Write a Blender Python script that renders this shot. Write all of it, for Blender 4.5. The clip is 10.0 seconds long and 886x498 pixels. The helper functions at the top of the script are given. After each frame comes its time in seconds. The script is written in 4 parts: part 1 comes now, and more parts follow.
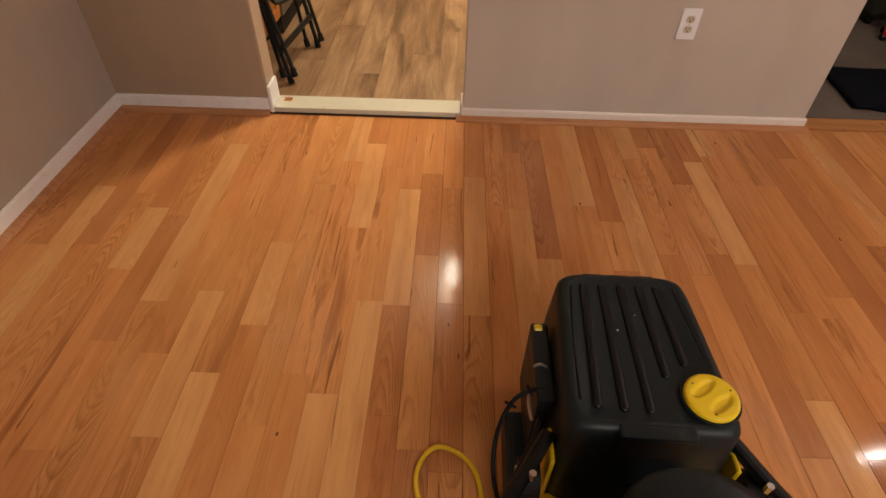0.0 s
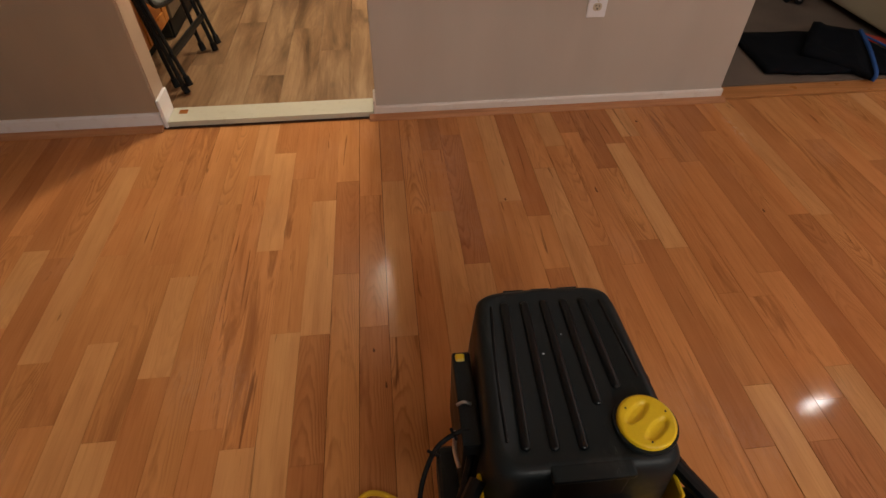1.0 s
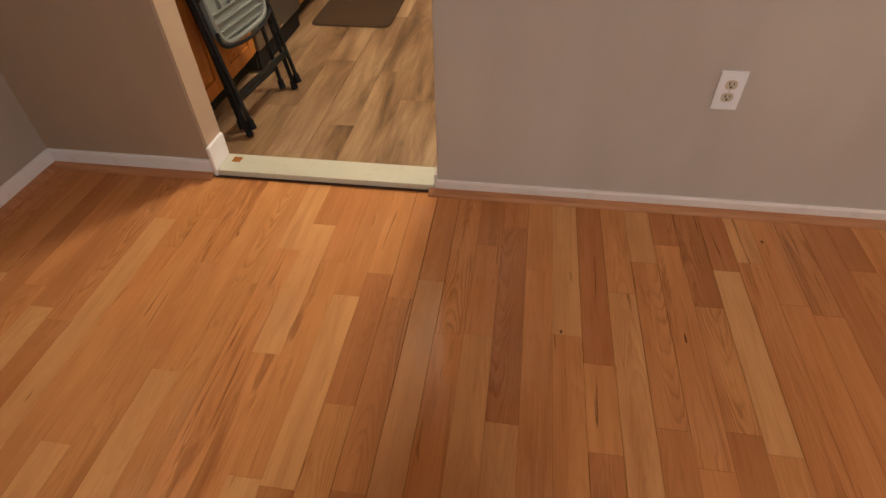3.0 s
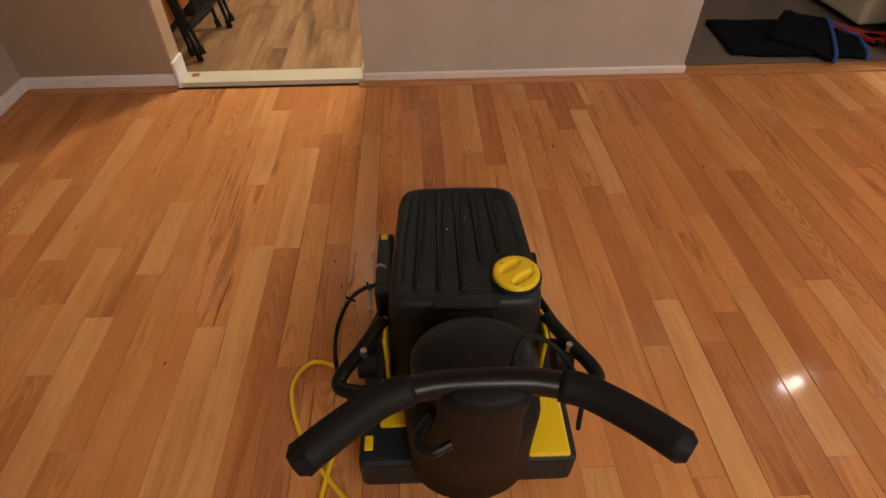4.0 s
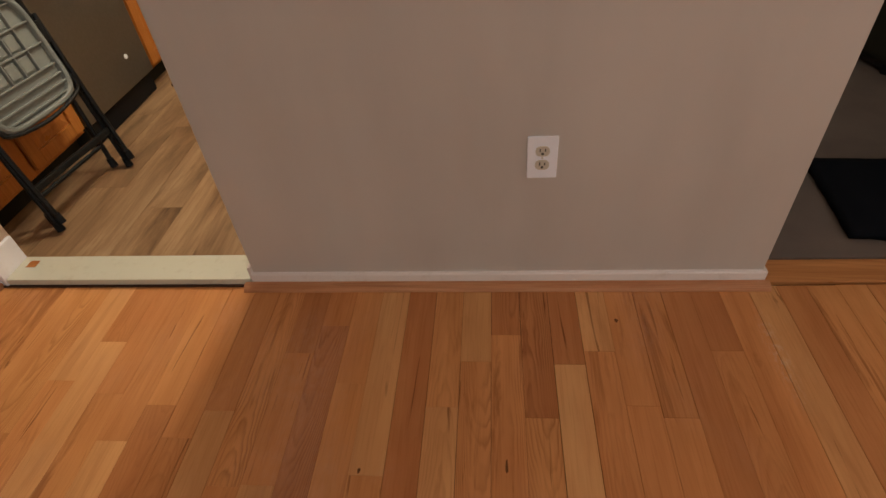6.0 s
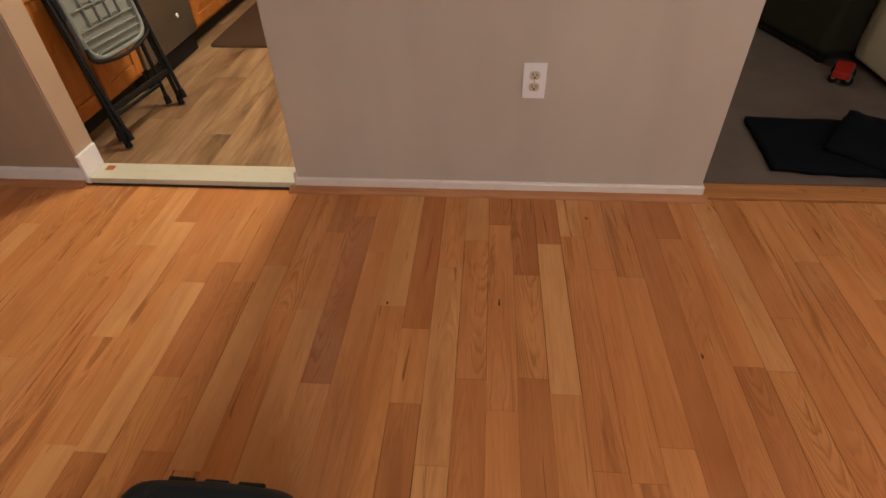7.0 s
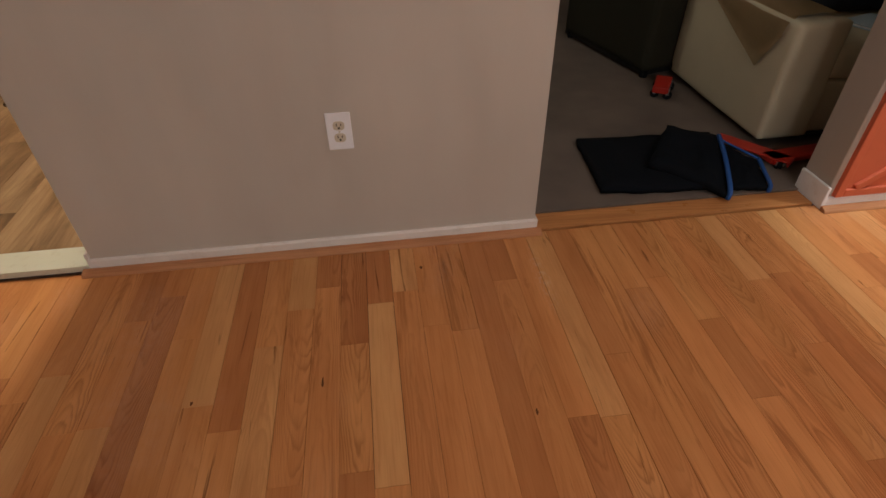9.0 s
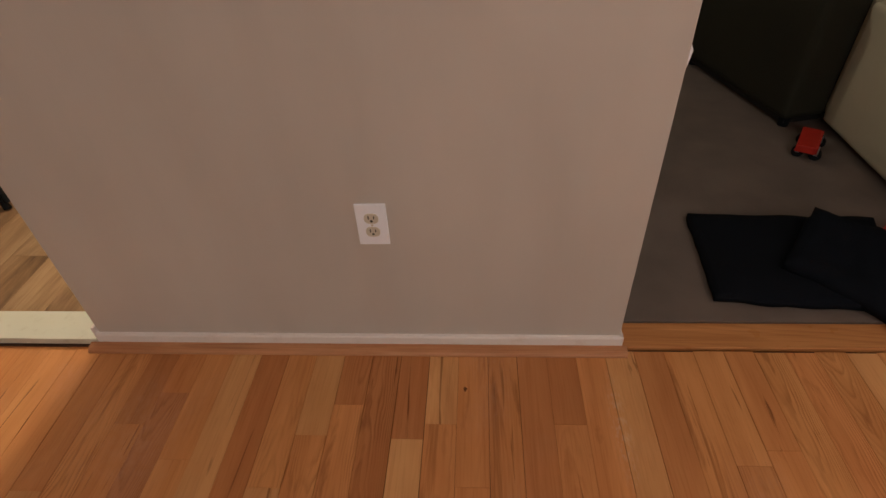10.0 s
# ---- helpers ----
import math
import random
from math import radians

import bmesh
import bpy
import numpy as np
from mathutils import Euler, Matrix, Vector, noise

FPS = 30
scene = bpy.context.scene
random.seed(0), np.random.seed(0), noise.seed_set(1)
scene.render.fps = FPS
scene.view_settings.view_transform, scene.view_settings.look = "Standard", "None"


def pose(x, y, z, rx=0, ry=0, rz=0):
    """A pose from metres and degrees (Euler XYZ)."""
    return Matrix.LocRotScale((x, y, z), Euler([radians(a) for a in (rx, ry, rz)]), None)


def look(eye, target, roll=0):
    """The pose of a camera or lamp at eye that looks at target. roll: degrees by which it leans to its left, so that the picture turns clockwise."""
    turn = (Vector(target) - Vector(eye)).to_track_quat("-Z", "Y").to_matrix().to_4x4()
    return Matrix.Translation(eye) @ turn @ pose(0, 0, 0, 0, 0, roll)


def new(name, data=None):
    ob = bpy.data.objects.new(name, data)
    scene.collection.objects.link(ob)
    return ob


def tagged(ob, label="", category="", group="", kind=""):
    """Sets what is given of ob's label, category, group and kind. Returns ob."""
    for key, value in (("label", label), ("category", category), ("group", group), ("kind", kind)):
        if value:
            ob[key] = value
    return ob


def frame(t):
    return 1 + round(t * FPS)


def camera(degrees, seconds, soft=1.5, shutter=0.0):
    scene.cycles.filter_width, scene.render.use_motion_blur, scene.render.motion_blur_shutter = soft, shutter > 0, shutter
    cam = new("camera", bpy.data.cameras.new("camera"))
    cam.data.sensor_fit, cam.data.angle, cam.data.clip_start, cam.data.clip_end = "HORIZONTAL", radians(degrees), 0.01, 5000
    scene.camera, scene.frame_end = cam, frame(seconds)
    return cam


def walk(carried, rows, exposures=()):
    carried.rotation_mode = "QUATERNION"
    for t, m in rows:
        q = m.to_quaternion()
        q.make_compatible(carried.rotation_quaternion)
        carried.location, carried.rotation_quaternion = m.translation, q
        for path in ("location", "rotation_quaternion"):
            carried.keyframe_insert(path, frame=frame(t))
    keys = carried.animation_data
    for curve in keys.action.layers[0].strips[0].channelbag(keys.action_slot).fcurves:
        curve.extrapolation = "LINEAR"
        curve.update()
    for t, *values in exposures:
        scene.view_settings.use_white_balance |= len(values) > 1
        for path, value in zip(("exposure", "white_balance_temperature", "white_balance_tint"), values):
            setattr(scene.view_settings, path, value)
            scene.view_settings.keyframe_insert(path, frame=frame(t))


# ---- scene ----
cam = camera(78.4, 10.0)
PATH = [
    (0, (0.972, 1.054, 1.257), (0.952, 2.507, -0.118), 1.4),
    (0.5, (0.925, 0.943, 1.234), (1.064, 2.33, -0.2), 0.4),
    (1, (1.066, 1.198, 1.233), (1.229, 2.605, -0.179), 0.5),
    (1.5, (1.197, 1.766, 1.232), (1.283, 3.218, -0.14), 0.9),
    (2, (1.3, 2.141, 1.223), (1.106, 3.544, -0.189), -2.7),
    (2.2, (1.299, 2.158, 1.226), (1.01, 3.542, -0.189), -4.8),
    (3.3, (1.269, 1.377, 1.22), (1.081, 2.818, -0.155), 0.3),
    (3.5, (1.245, 1.179, 1.178), (1.125, 2.622, -0.202), 0.3),
    (4, (1.258, 0.835, 1.21), (1.331, 2.278, -0.173), -0.1),
    (4.5, (1.261, 0.947, 1.19), (1.493, 2.347, -0.219), 0.7),
    (5, (1.449, 1.491, 1.203), (1.665, 2.948, -0.15), 0.8),
    (5.2, (1.57, 1.698, 1.175), (1.728, 3.203, -0.132), -0.7),
    (6.3, (1.779, 2.109, 1.205), (1.526, 3.569, -0.139), -5.6),
    (6.5, (1.734, 1.992, 1.209), (1.498, 3.488, -0.098), -4.3),
    (7, (1.735, 1.528, 1.194), (1.593, 3.038, -0.111), -1.7),
    (7.5, (1.732, 1.072, 1.197), (1.694, 2.616, -0.075), -1.4),
    (8, (1.716, 0.9, 1.151), (1.913, 2.415, -0.14), -3.2),
    (8.5, (1.851, 1.124, 1.168), (2.123, 2.632, -0.117), -1.6),
    (9, (2.006, 1.723, 1.198), (2.2, 3.264, -0.062), -0.9),
    (9.5, (2.068, 2.179, 1.21), (2.108, 3.714, -0.071), -2.1),
    (10, (2.142, 2.23, 1.225), (2.01, 3.756, -0.06), -3.4),
]
EXPOSURE = [(0, 0.12, 6500, 10), (0.5, -0.2, 6450, 10), (1, -0.32, 6350, 10), (1.5, -0.3, 6080, 9), (2, -0.28, 6020, 8), (3.5, 0.0, 6350, 9), (4, -0.05, 6500, 10),
            (4.5, -0.14, 6350, 10), (5, -0.5, 6060, 9), (6.5, -0.26, 6200, 8), (7, -0.08, 6250, 9), (7.5, 0.1, 6350, 9), (8, -0.18, 6350, 10), (8.5, -0.24, 6200, 8),
            (9, -0.36, 5950, 6), (9.5, -0.28, 5800, 5), (10, -0.32, 6150, 9)]
walk(cam, [(t, look(eye, target, roll)) for t, eye, target, roll in PATH], EXPOSURE)

# ---- world and lights ----
WALL_Y = 3.25          # front face of the wall with the outlet
WALL_T = 0.115         # thickness of the inner walls
world = bpy.data.worlds.new("world")
scene.world = world
world.use_nodes = True
world.node_tree.nodes["Background"].inputs[0].default_value = (0.75, 0.85, 1.0, 1)
world.node_tree.nodes["Background"].inputs[1].default_value = 0.02


def bulb(name, place, watts, colour, radius):
    lamp = bpy.data.lights.new(name, "POINT")
    lamp.energy, lamp.color, lamp.shadow_soft_size = watts, colour, radius
    ob = new(name, lamp)
    ob.location = place
    return ob


WARM = (1.0, 0.945, 0.86)
bulb("dining_bulb", (3.70, 2.72, 1.97), 10.5, WARM, 0.020)
bulb("dining_bulb", (4.32, 2.60, 1.80), 9.5, WARM, 0.020)
shade = bpy.data.lights.new("dining_shade_light", "SPOT")
shade.energy, shade.color, shade.shadow_soft_size = 115, (1.0, 0.97, 0.88), 0.05
shade.spot_size, shade.spot_blend = math.radians(58), 0.6
new("dining_shade_light", shade).location = (4.33, 2.88, 2.10)
# light from behind the camera, source unseen; split in two to soften shadows
bulb("hall_bulb", (3.25, -0.75, 2.15), 60, WARM, 0.25)
bulb("hall_bulb", (1.80, -0.85, 2.15), 64, WARM, 0.25)
bulb("living_bulb", (2.40, 4.95, 1.65), 11, (1.0, 0.93, 0.74), 0.09)
bulb("kitchen_bulb", (1.12, 4.45, 2.25), 106, (1.0, 0.87, 0.65), 0.15)

# ---- materials ----


class Nodes:
    """Short notation for node trees."""

    def __init__(self, name):
        self.mat = bpy.data.materials.new(name)
        self.mat.use_nodes = True
        self.tree = self.mat.node_tree
        self.bsdf = self.tree.nodes["Principled BSDF"]

    def add(self, kind, **values):
        node = self.tree.nodes.new(kind)
        for key, value in values.items():
            if key == "operation":
                node.operation = value
            elif key == "blend_type":
                node.data_type = "RGBA"
                node.blend_type = value
            else:
                node.inputs[key].default_value = value
        return node

    def link(self, a, b):
        self.tree.links.new(a, b)

    def coords(self, scale=(1, 1, 1), object_space=True, jitter=0.0):
        """Object or world place, scaled, shifted by the object's random number."""
        if object_space:
            out = self.add("ShaderNodeTexCoord").outputs["Object"]
        else:
            out = self.add("ShaderNodeNewGeometry").outputs["Position"]
        if jitter:
            mul = self.add("ShaderNodeMath", operation="MULTIPLY")
            mul.inputs[1].default_value = jitter
            self.link(self.add("ShaderNodeObjectInfo").outputs["Random"], mul.inputs[0])
            plus = self.add("ShaderNodeVectorMath", operation="ADD")
            self.link(out, plus.inputs[0])
            self.link(mul.outputs[0], plus.inputs[1])
            out = plus.outputs[0]
        mapping = self.add("ShaderNodeMapping")
        mapping.inputs["Scale"].default_value = scale
        self.link(out, mapping.inputs["Vector"])
        return mapping.outputs[0]

    def noise(self, vector, scale, detail=4.0, rough=0.55, distortion=0.0):
        node = self.add("ShaderNodeTexNoise", Scale=scale, Detail=detail, Roughness=rough, Distortion=distortion)
        self.link(vector, node.inputs["Vector"])
        return node.outputs[0]

    def ramp(self, value, *stops):
        node = self.add("ShaderNodeValToRGB")
        ramp = node.color_ramp
        while len(ramp.elements) < len(stops):
            ramp.elements.new(0.5)
        for element, (place, colour) in zip(ramp.elements, stops):
            element.position, element.color = place, (*colour, 1)
        self.link(value, node.inputs[0])
        return node.outputs[0]

    def mix(self, blend, factor, a, b):
        node = self.add("ShaderNodeMix", blend_type=blend)
        for socket, value in ((node.inputs[0], factor), (node.inputs[6], a), (node.inputs[7], b)):
            if isinstance(value, (int, float)):
                socket.default_value = value
            elif isinstance(value, tuple):
                socket.default_value = (*value, 1)
            else:
                self.link(value, socket)
        return node.outputs[2]

    def bump(self, height, strength, distance=0.002):
        node = self.add("ShaderNodeBump", Strength=strength, Distance=distance)
        self.link(height, node.inputs["Height"])
        self.link(node.outputs[0], self.bsdf.inputs["Normal"])

    def set(self, colour=None, rough=None, metal=None, coat=None, coat_rough=None, spec=None):
        for key, value in (("Base Color", colour), ("Roughness", rough), ("Metallic", metal), ("Coat Weight", coat), ("Coat Roughness", coat_rough),
                           ("Specular IOR Level", spec)):
            if value is None:
                continue
            socket = self.bsdf.inputs[key]
            if isinstance(value, (int, float)):
                socket.default_value = value
            elif isinstance(value, tuple):
                socket.default_value = (*value, 1)
            else:
                self.link(value, socket)
        return self.mat


def wood(name, light, dark, streak, gloss, object_space=False, scale=1.0, axis="y", varied=0.35, coat=0.0, figure=0.5, marks=0.55):
    """Wood with fine pores, long streaks and growth-ring figure along one axis."""
    n = Nodes(name)
    def stretched(f, jitter=37.0):
        return n.coords(tuple(a * scale for a in {"x": (f, 1, 1), "y": (1, f, 1), "z": (1, 1, f)}[axis]), object_space, jitter)

    def chance(times):
        """A second random number of the object."""
        mul = n.add("ShaderNodeMath", operation="MULTIPLY")
        mul.inputs[1].default_value = times
        n.link(n.add("ShaderNodeObjectInfo").outputs["Random"], mul.inputs[0])
        out = n.add("ShaderNodeMath", operation="FRACT")
        n.link(mul.outputs[0], out.inputs[0])
        return out.outputs[0]

    streaks = n.noise(stretched(0.045), 30, 4, 0.6, 0.5)
    pores = n.noise(stretched(0.022), 300, 2, 0.5)
    slow = n.noise(stretched(0.22), 8, 3)
    # growth rings: contour lines of a stretched soft field, plain in some boards and strong in others
    turns = n.add("ShaderNodeMath", operation="MULTIPLY")
    turns.inputs[1].default_value = 13.0
    n.link(n.noise(stretched(0.10), 8.5, 1.0, 0.4, 0.15), turns.inputs[0])
    ring = n.add("ShaderNodeMath", operation="FRACT")
    n.link(turns.outputs[0], ring.inputs[0])
    rings = n.ramp(ring.outputs[0], (0.0, (0, 0, 0)), (0.45, (0.10,) * 3), (0.82, (0.85,) * 3), (1.0, (0.0,) * 3))
    where = n.ramp(chance(7.31), (0.35, (0.08,) * 3), (0.70, (figure,) * 3))
    base = n.ramp(streaks, (0.25, dark), (0.70, light))
    base = n.mix("MIX", n.mix("MULTIPLY", 1.0, rings, where), base, streak)
    base = n.mix("MULTIPLY", n.ramp(pores, (0.50, (0, 0, 0)), (0.74, (0.30, 0.30, 0.30))), base, (0.50, 0.34, 0.21))
    # thin dark mineral streaks along the grain
    thin = n.noise(stretched(0.05, 53.0), 48, 3, 0.6, 0.8)
    base = n.mix("MIX", n.ramp(thin, (0.63, (0, 0, 0)), (0.78, (marks,) * 3)), base, tuple(c * 0.55 for c in streak))
    base = n.mix("MULTIPLY", 0.7, base, n.ramp(slow, (0.3, (0.78, 0.70, 0.64)), (0.7, (1.08, 1.08, 1.08))))
    # every piece has a tone and a hue of its own
    base = n.mix("MULTIPLY", varied, base, n.ramp(n.add("ShaderNodeObjectInfo").outputs["Random"], (0.0, (0.62, 0.55, 0.50)), (0.35, (0.95, 0.92, 0.88)), (0.7, (1.10, 1.10, 1.06)),
                                                  (1.0, (0.85, 0.76, 0.68))))
    base = n.mix("MULTIPLY", varied, base, n.ramp(chance(3.7), (0.0, (1.06, 0.90, 0.86)), (0.5, (1, 1, 1)), (1.0, (0.98, 1.08, 1.02))))
    # pin knots
    spot = n.add("ShaderNodeTexVoronoi", Scale=4.2)
    n.link(stretched(0.30, 19.0), spot.inputs["Vector"])
    base = n.mix("MIX", n.ramp(spot.outputs["Distance"], (0.006, (0.8, 0.8, 0.8)), (0.034, (0, 0, 0))), base, (0.11, 0.045, 0.02))
    waves = n.noise(n.coords((1, 0.5, 1), object_space, 3.0), 34, 2)
    n.bump(n.mix("ADD", 0.7, n.mix("ADD", 0.5, streaks, pores), waves), 0.16, 0.0010)
    rough = n.ramp(n.noise(n.coords((1, 1, 1), object_space, 11.0), 14, 3), (0.3, (gloss * 0.85,) * 3), (0.7, (gloss * 1.25,) * 3))
    return n.set(base, rough, coat=coat, coat_rough=0.16, spec=0.20)


def plain(name, colour, rough, metal=0.0, grain=60.0, spread=0.12, relief=0.1, blotch=3.0, spec=0.5):
    """A single-coloured surface with grain and blotches at two scales."""
    n = Nodes(name)
    v = n.coords((1, 1, 1), True, 7.0)
    fine, big = n.noise(v, grain, 4), n.noise(v, blotch, 3)
    low = tuple(c * (1 - spread) for c in colour)
    high = tuple(min(1, c * (1 + spread)) for c in colour)
    base = n.mix("MIX", 0.5, n.ramp(fine, (0.3, low), (0.7, high)), n.ramp(big, (0.3, low), (0.7, high)))
    if relief:
        n.bump(fine, relief, 0.001)
    return n.set(base, n.ramp(big, (0.3, (rough * 0.88,) * 3), (0.7, (min(1, rough * 1.1),) * 3)), metal, spec=spec)


def wall_paint(name, colour, paled=0.0):
    """Rolled eggshell wall paint with faint roller marks, scuffs and broad mottling that stands for uneven light; the
    last argument sets the strength of broad pale patches.
    """
    n = Nodes(name)
    v = n.coords((1, 1, 1), False)
    roll = n.noise(n.coords((1, 1, 0.18), False), 11, 3)
    stipple = n.noise(v, 420, 3)
    # the scale 1.3 noise paints soft unevenness of light into the colour
    base = n.mix("MIX", 0.5, n.ramp(roll, (0.3, tuple(c * 0.94 for c in colour)), (0.7, tuple(c * 1.05 for c in colour))),
                 n.ramp(n.noise(v, 1.3, 3), (0.3, tuple(c * 0.93 for c in colour)), (0.7, tuple(c * 1.04 for c in colour))))
    if paled:
        # broad soft areas, paler than the base
        pale_areas = n.noise(n.coords((1.0, 1, 0.55), False), 2.4, 2, 0.4, 0.5)
        base = n.mix("MIX", n.ramp(pale_areas, (0.46, (0, 0, 0)), (0.70, (paled,) * 3)), base, tuple(min(1, c * 1.22) for c in colour))
    n.bump(stipple, 0.12, 0.0008)
    return n.set(base, n.ramp(roll, (0.3, (0.42,) * 3), (0.7, (0.58,) * 3)))


def trim_paint(name, colour):
    """White trim paint with grime and chips along it."""
    n = Nodes(name)
    v = n.coords((1, 1, 1), False)
    dirt = n.noise(v, 26, 6, 0.7)
    base = n.mix("MIX", n.ramp(dirt, (0.54, (0, 0, 0)), (0.75, (0.40, 0.40, 0.40))), colour, tuple(c * f for c, f in zip(colour, (0.68, 0.60, 0.52))))
    n.bump(n.noise(v, 90, 3), 0.15, 0.001)
    return n.set(base, 0.42)


def worn_plastic(name):
    """Black moulded plastic with pebble grain, pale scuffs and dust."""
    n = Nodes(name)
    v = n.coords((1, 1, 1), True)
    dust = n.noise(n.coords((1, 0.35, 1), True), 16, 6, 0.7, 0.5)
    base = n.mix("MIX", n.ramp(dust, (0.56, (0, 0, 0)), (0.76, (0.34, 0.34, 0.34))), (0.0115, 0.0172, 0.0205), (0.10, 0.108, 0.106))
    scrape = n.ramp(n.noise(n.coords((1, 0.25, 1), True), 55, 4, 0.7, 0.8), (0.64, (0, 0, 0)), (0.74, (0.5,) * 3))
    base = n.mix("MIX", n.mix("MULTIPLY", 1.0, scrape, n.ramp(n.noise(v, 7, 2), (0.52, (0, 0, 0)), (0.66, (1, 1, 1)))), base, (0.22, 0.225, 0.22))
    n.bump(n.noise(v, 500, 2), 0.12, 0.0006)
    return n.set(base, n.ramp(dust, (0.35, (0.34,) * 3), (0.7, (0.52,) * 3)), spec=0.25)


def math_node(n, operation, a, b):
    """One step of arithmetic on node values."""
    node = n.add("ShaderNodeMath", operation=operation)
    for socket, value in ((node.inputs[0], a), (node.inputs[1], b)):
        if isinstance(value, (int, float)):
            socket.default_value = value
        else:
            n.link(value, socket)
    return node.outputs[0]


def floor_oak(name, light, dark, flame, varied, figure, flamed, bold=False):
    """Red oak boards under clear finish: quiet grain, arched growth rings in some boards, brown flames along the edges of others."""
    n = Nodes(name)
    random_value = n.add("ShaderNodeObjectInfo").outputs["Random"]

    def chance(times):
        return math_node(n, "FRACT", math_node(n, "MULTIPLY", random_value, times), 0.0)

    def along(f, jitter):
        return n.coords((1, f, 1), False, jitter)

    streaks = n.noise(along(0.05, 37.0), 26, 3, 0.55, 0.6)
    pores = n.noise(along(0.03, 37.0), 240, 2, 0.5)
    slow = n.noise(along(0.25, 23.0), 9, 3)
    base = n.ramp(streaks, (0.22, dark), (0.74, light))
    # arches: rings that open along the board, their middle off centre
    split = n.add("ShaderNodeSeparateXYZ")
    n.link(n.add("ShaderNodeTexCoord").outputs["Object"], split.inputs[0])
    off = math_node(n, "MULTIPLY", math_node(n, "SUBTRACT", chance(5.13), 0.5), 0.055)
    across = math_node(n, "SUBTRACT", split.outputs[0], off)
    bow = math_node(n, "MULTIPLY", math_node(n, "MULTIPLY", across, across), 1900.0)
    run = math_node(n, "MULTIPLY", split.outputs[1], math_node(n, "SUBTRACT", math_node(n, "MULTIPLY", chance(11.7), 36.0), 18.0))
    wobble = math_node(n, "MULTIPLY", n.noise(along(0.25, 41.0), 16, 3, 0.55), 4.2)
    turns = math_node(n, "FRACT", math_node(n, "ADD", math_node(n, "ADD", bow, run), wobble), 0.0)
    rings = n.ramp(turns, (0.0, (0, 0, 0)), (0.40, (0.12,) * 3), (0.80, (1.0,) * 3), (1.0, (0.0,) * 3))
    patchy = n.ramp(n.noise(along(0.35, 29.0), 11, 2), (0.36, (0.10,) * 3), (0.62, (1, 1, 1)))
    where = n.ramp(chance(7.31), (0.0 if bold else 0.42, ((figure if bold else 0.06),) * 3), (0.80, (figure,) * 3))
    base = n.mix("MIX", n.mix("MULTIPLY", 1.0, n.mix("MULTIPLY", 1.0, rings, where), patchy), base, flame)
    # brown flames, long and ragged
    ragged = n.noise(along(0.09, 61.0), 17, 5, 0.62, 0.9)
    strong = n.ramp(chance(2.93), (0.25, (0.10,) * 3), (0.85, (flamed,) * 3))
    base = n.mix("MIX", n.mix("MULTIPLY", 1.0, n.ramp(ragged, (0.545, (0, 0, 0)), (0.63, (0.65,) * 3), (0.74, (1, 1, 1))), strong), base, flame)
    # thin dark mineral lines, few
    thin = n.noise(along(0.06, 53.0), 44, 3, 0.6, 0.9)
    base = n.mix("MIX", n.ramp(thin, (0.67, (0, 0, 0)), (0.73, (0.7,) * 3)), base, tuple(c * 0.5 for c in flame))
    base = n.mix("MULTIPLY", n.ramp(pores, (0.50, (0, 0, 0)), (0.74, (0.22,) * 3)), base, (0.55, 0.38, 0.25))
    base = n.mix("MULTIPLY", 0.55, base, n.ramp(slow, (0.3, (0.76, 0.66, 0.58)), (0.7, (1.10, 1.11, 1.10))))
    base = n.mix("MULTIPLY", varied, base, n.ramp(random_value, (0.0, (0.64, 0.57, 0.52)), (0.35, (0.96, 0.93, 0.90)), (0.7, (1.10, 1.10, 1.07)), (1.0, (0.86, 0.78, 0.70))))
    base = n.mix("MULTIPLY", varied, base, n.ramp(chance(3.7), (0.0, (1.06, 0.90, 0.86)), (0.5, (1, 1, 1)), (1.0, (0.98, 1.08, 1.02))))
    # pale sanding dust left in patches
    cloud = n.ramp(n.noise(n.coords((1, 0.6, 1), False), 2.6, 2), (0.56, (0, 0, 0)), (0.72, (0.15,) * 3))
    flecks = n.ramp(n.noise(n.coords((1, 0.5, 1), False), 75, 3, 0.7), (0.40, (0.3,) * 3), (0.70, (1, 1, 1)))
    base = n.mix("MIX", n.mix("MULTIPLY", 1.0, cloud, flecks), base, (0.72, 0.56, 0.46))
    # a dry smear of polishing dust by the wide opening
    place = n.add("ShaderNodeMapping")
    place.inputs["Location"].default_value = (-2.492 / 0.030, -2.99 / 0.20, 0)
    place.inputs["Scale"].default_value = (1 / 0.030, 1 / 0.20, 1)
    n.link(n.add("ShaderNodeNewGeometry").outputs["Position"], place.inputs["Vector"])
    reach = n.add("ShaderNodeVectorMath", operation="LENGTH")
    n.link(place.outputs[0], reach.inputs[0])
    inside = n.ramp(reach.outputs["Value"], (0.2, (1, 1, 1)), (1.0, (0, 0, 0)))
    crumbs = n.ramp(n.noise(n.coords((1, 0.35, 1), False), 120, 3, 0.7), (0.47, (0, 0, 0)), (0.68, (0.32,) * 3))
    base = n.mix("MIX", n.mix("MULTIPLY", 1.0, inside, crumbs), base, (0.78, 0.66, 0.56))
    waves = n.noise(n.coords((1, 0.4, 1), False, 3.0), 30, 3)
    n.bump(n.mix("ADD", 0.75, n.mix("ADD", 0.5, streaks, pores), waves), 0.20, 0.0010)
    rough = n.ramp(n.noise(n.coords((1, 1, 1), False, 11.0), 14, 3), (0.3, (0.07,) * 3), (0.7, (0.115,) * 3))
    return n.set(base, rough, spec=0.14)


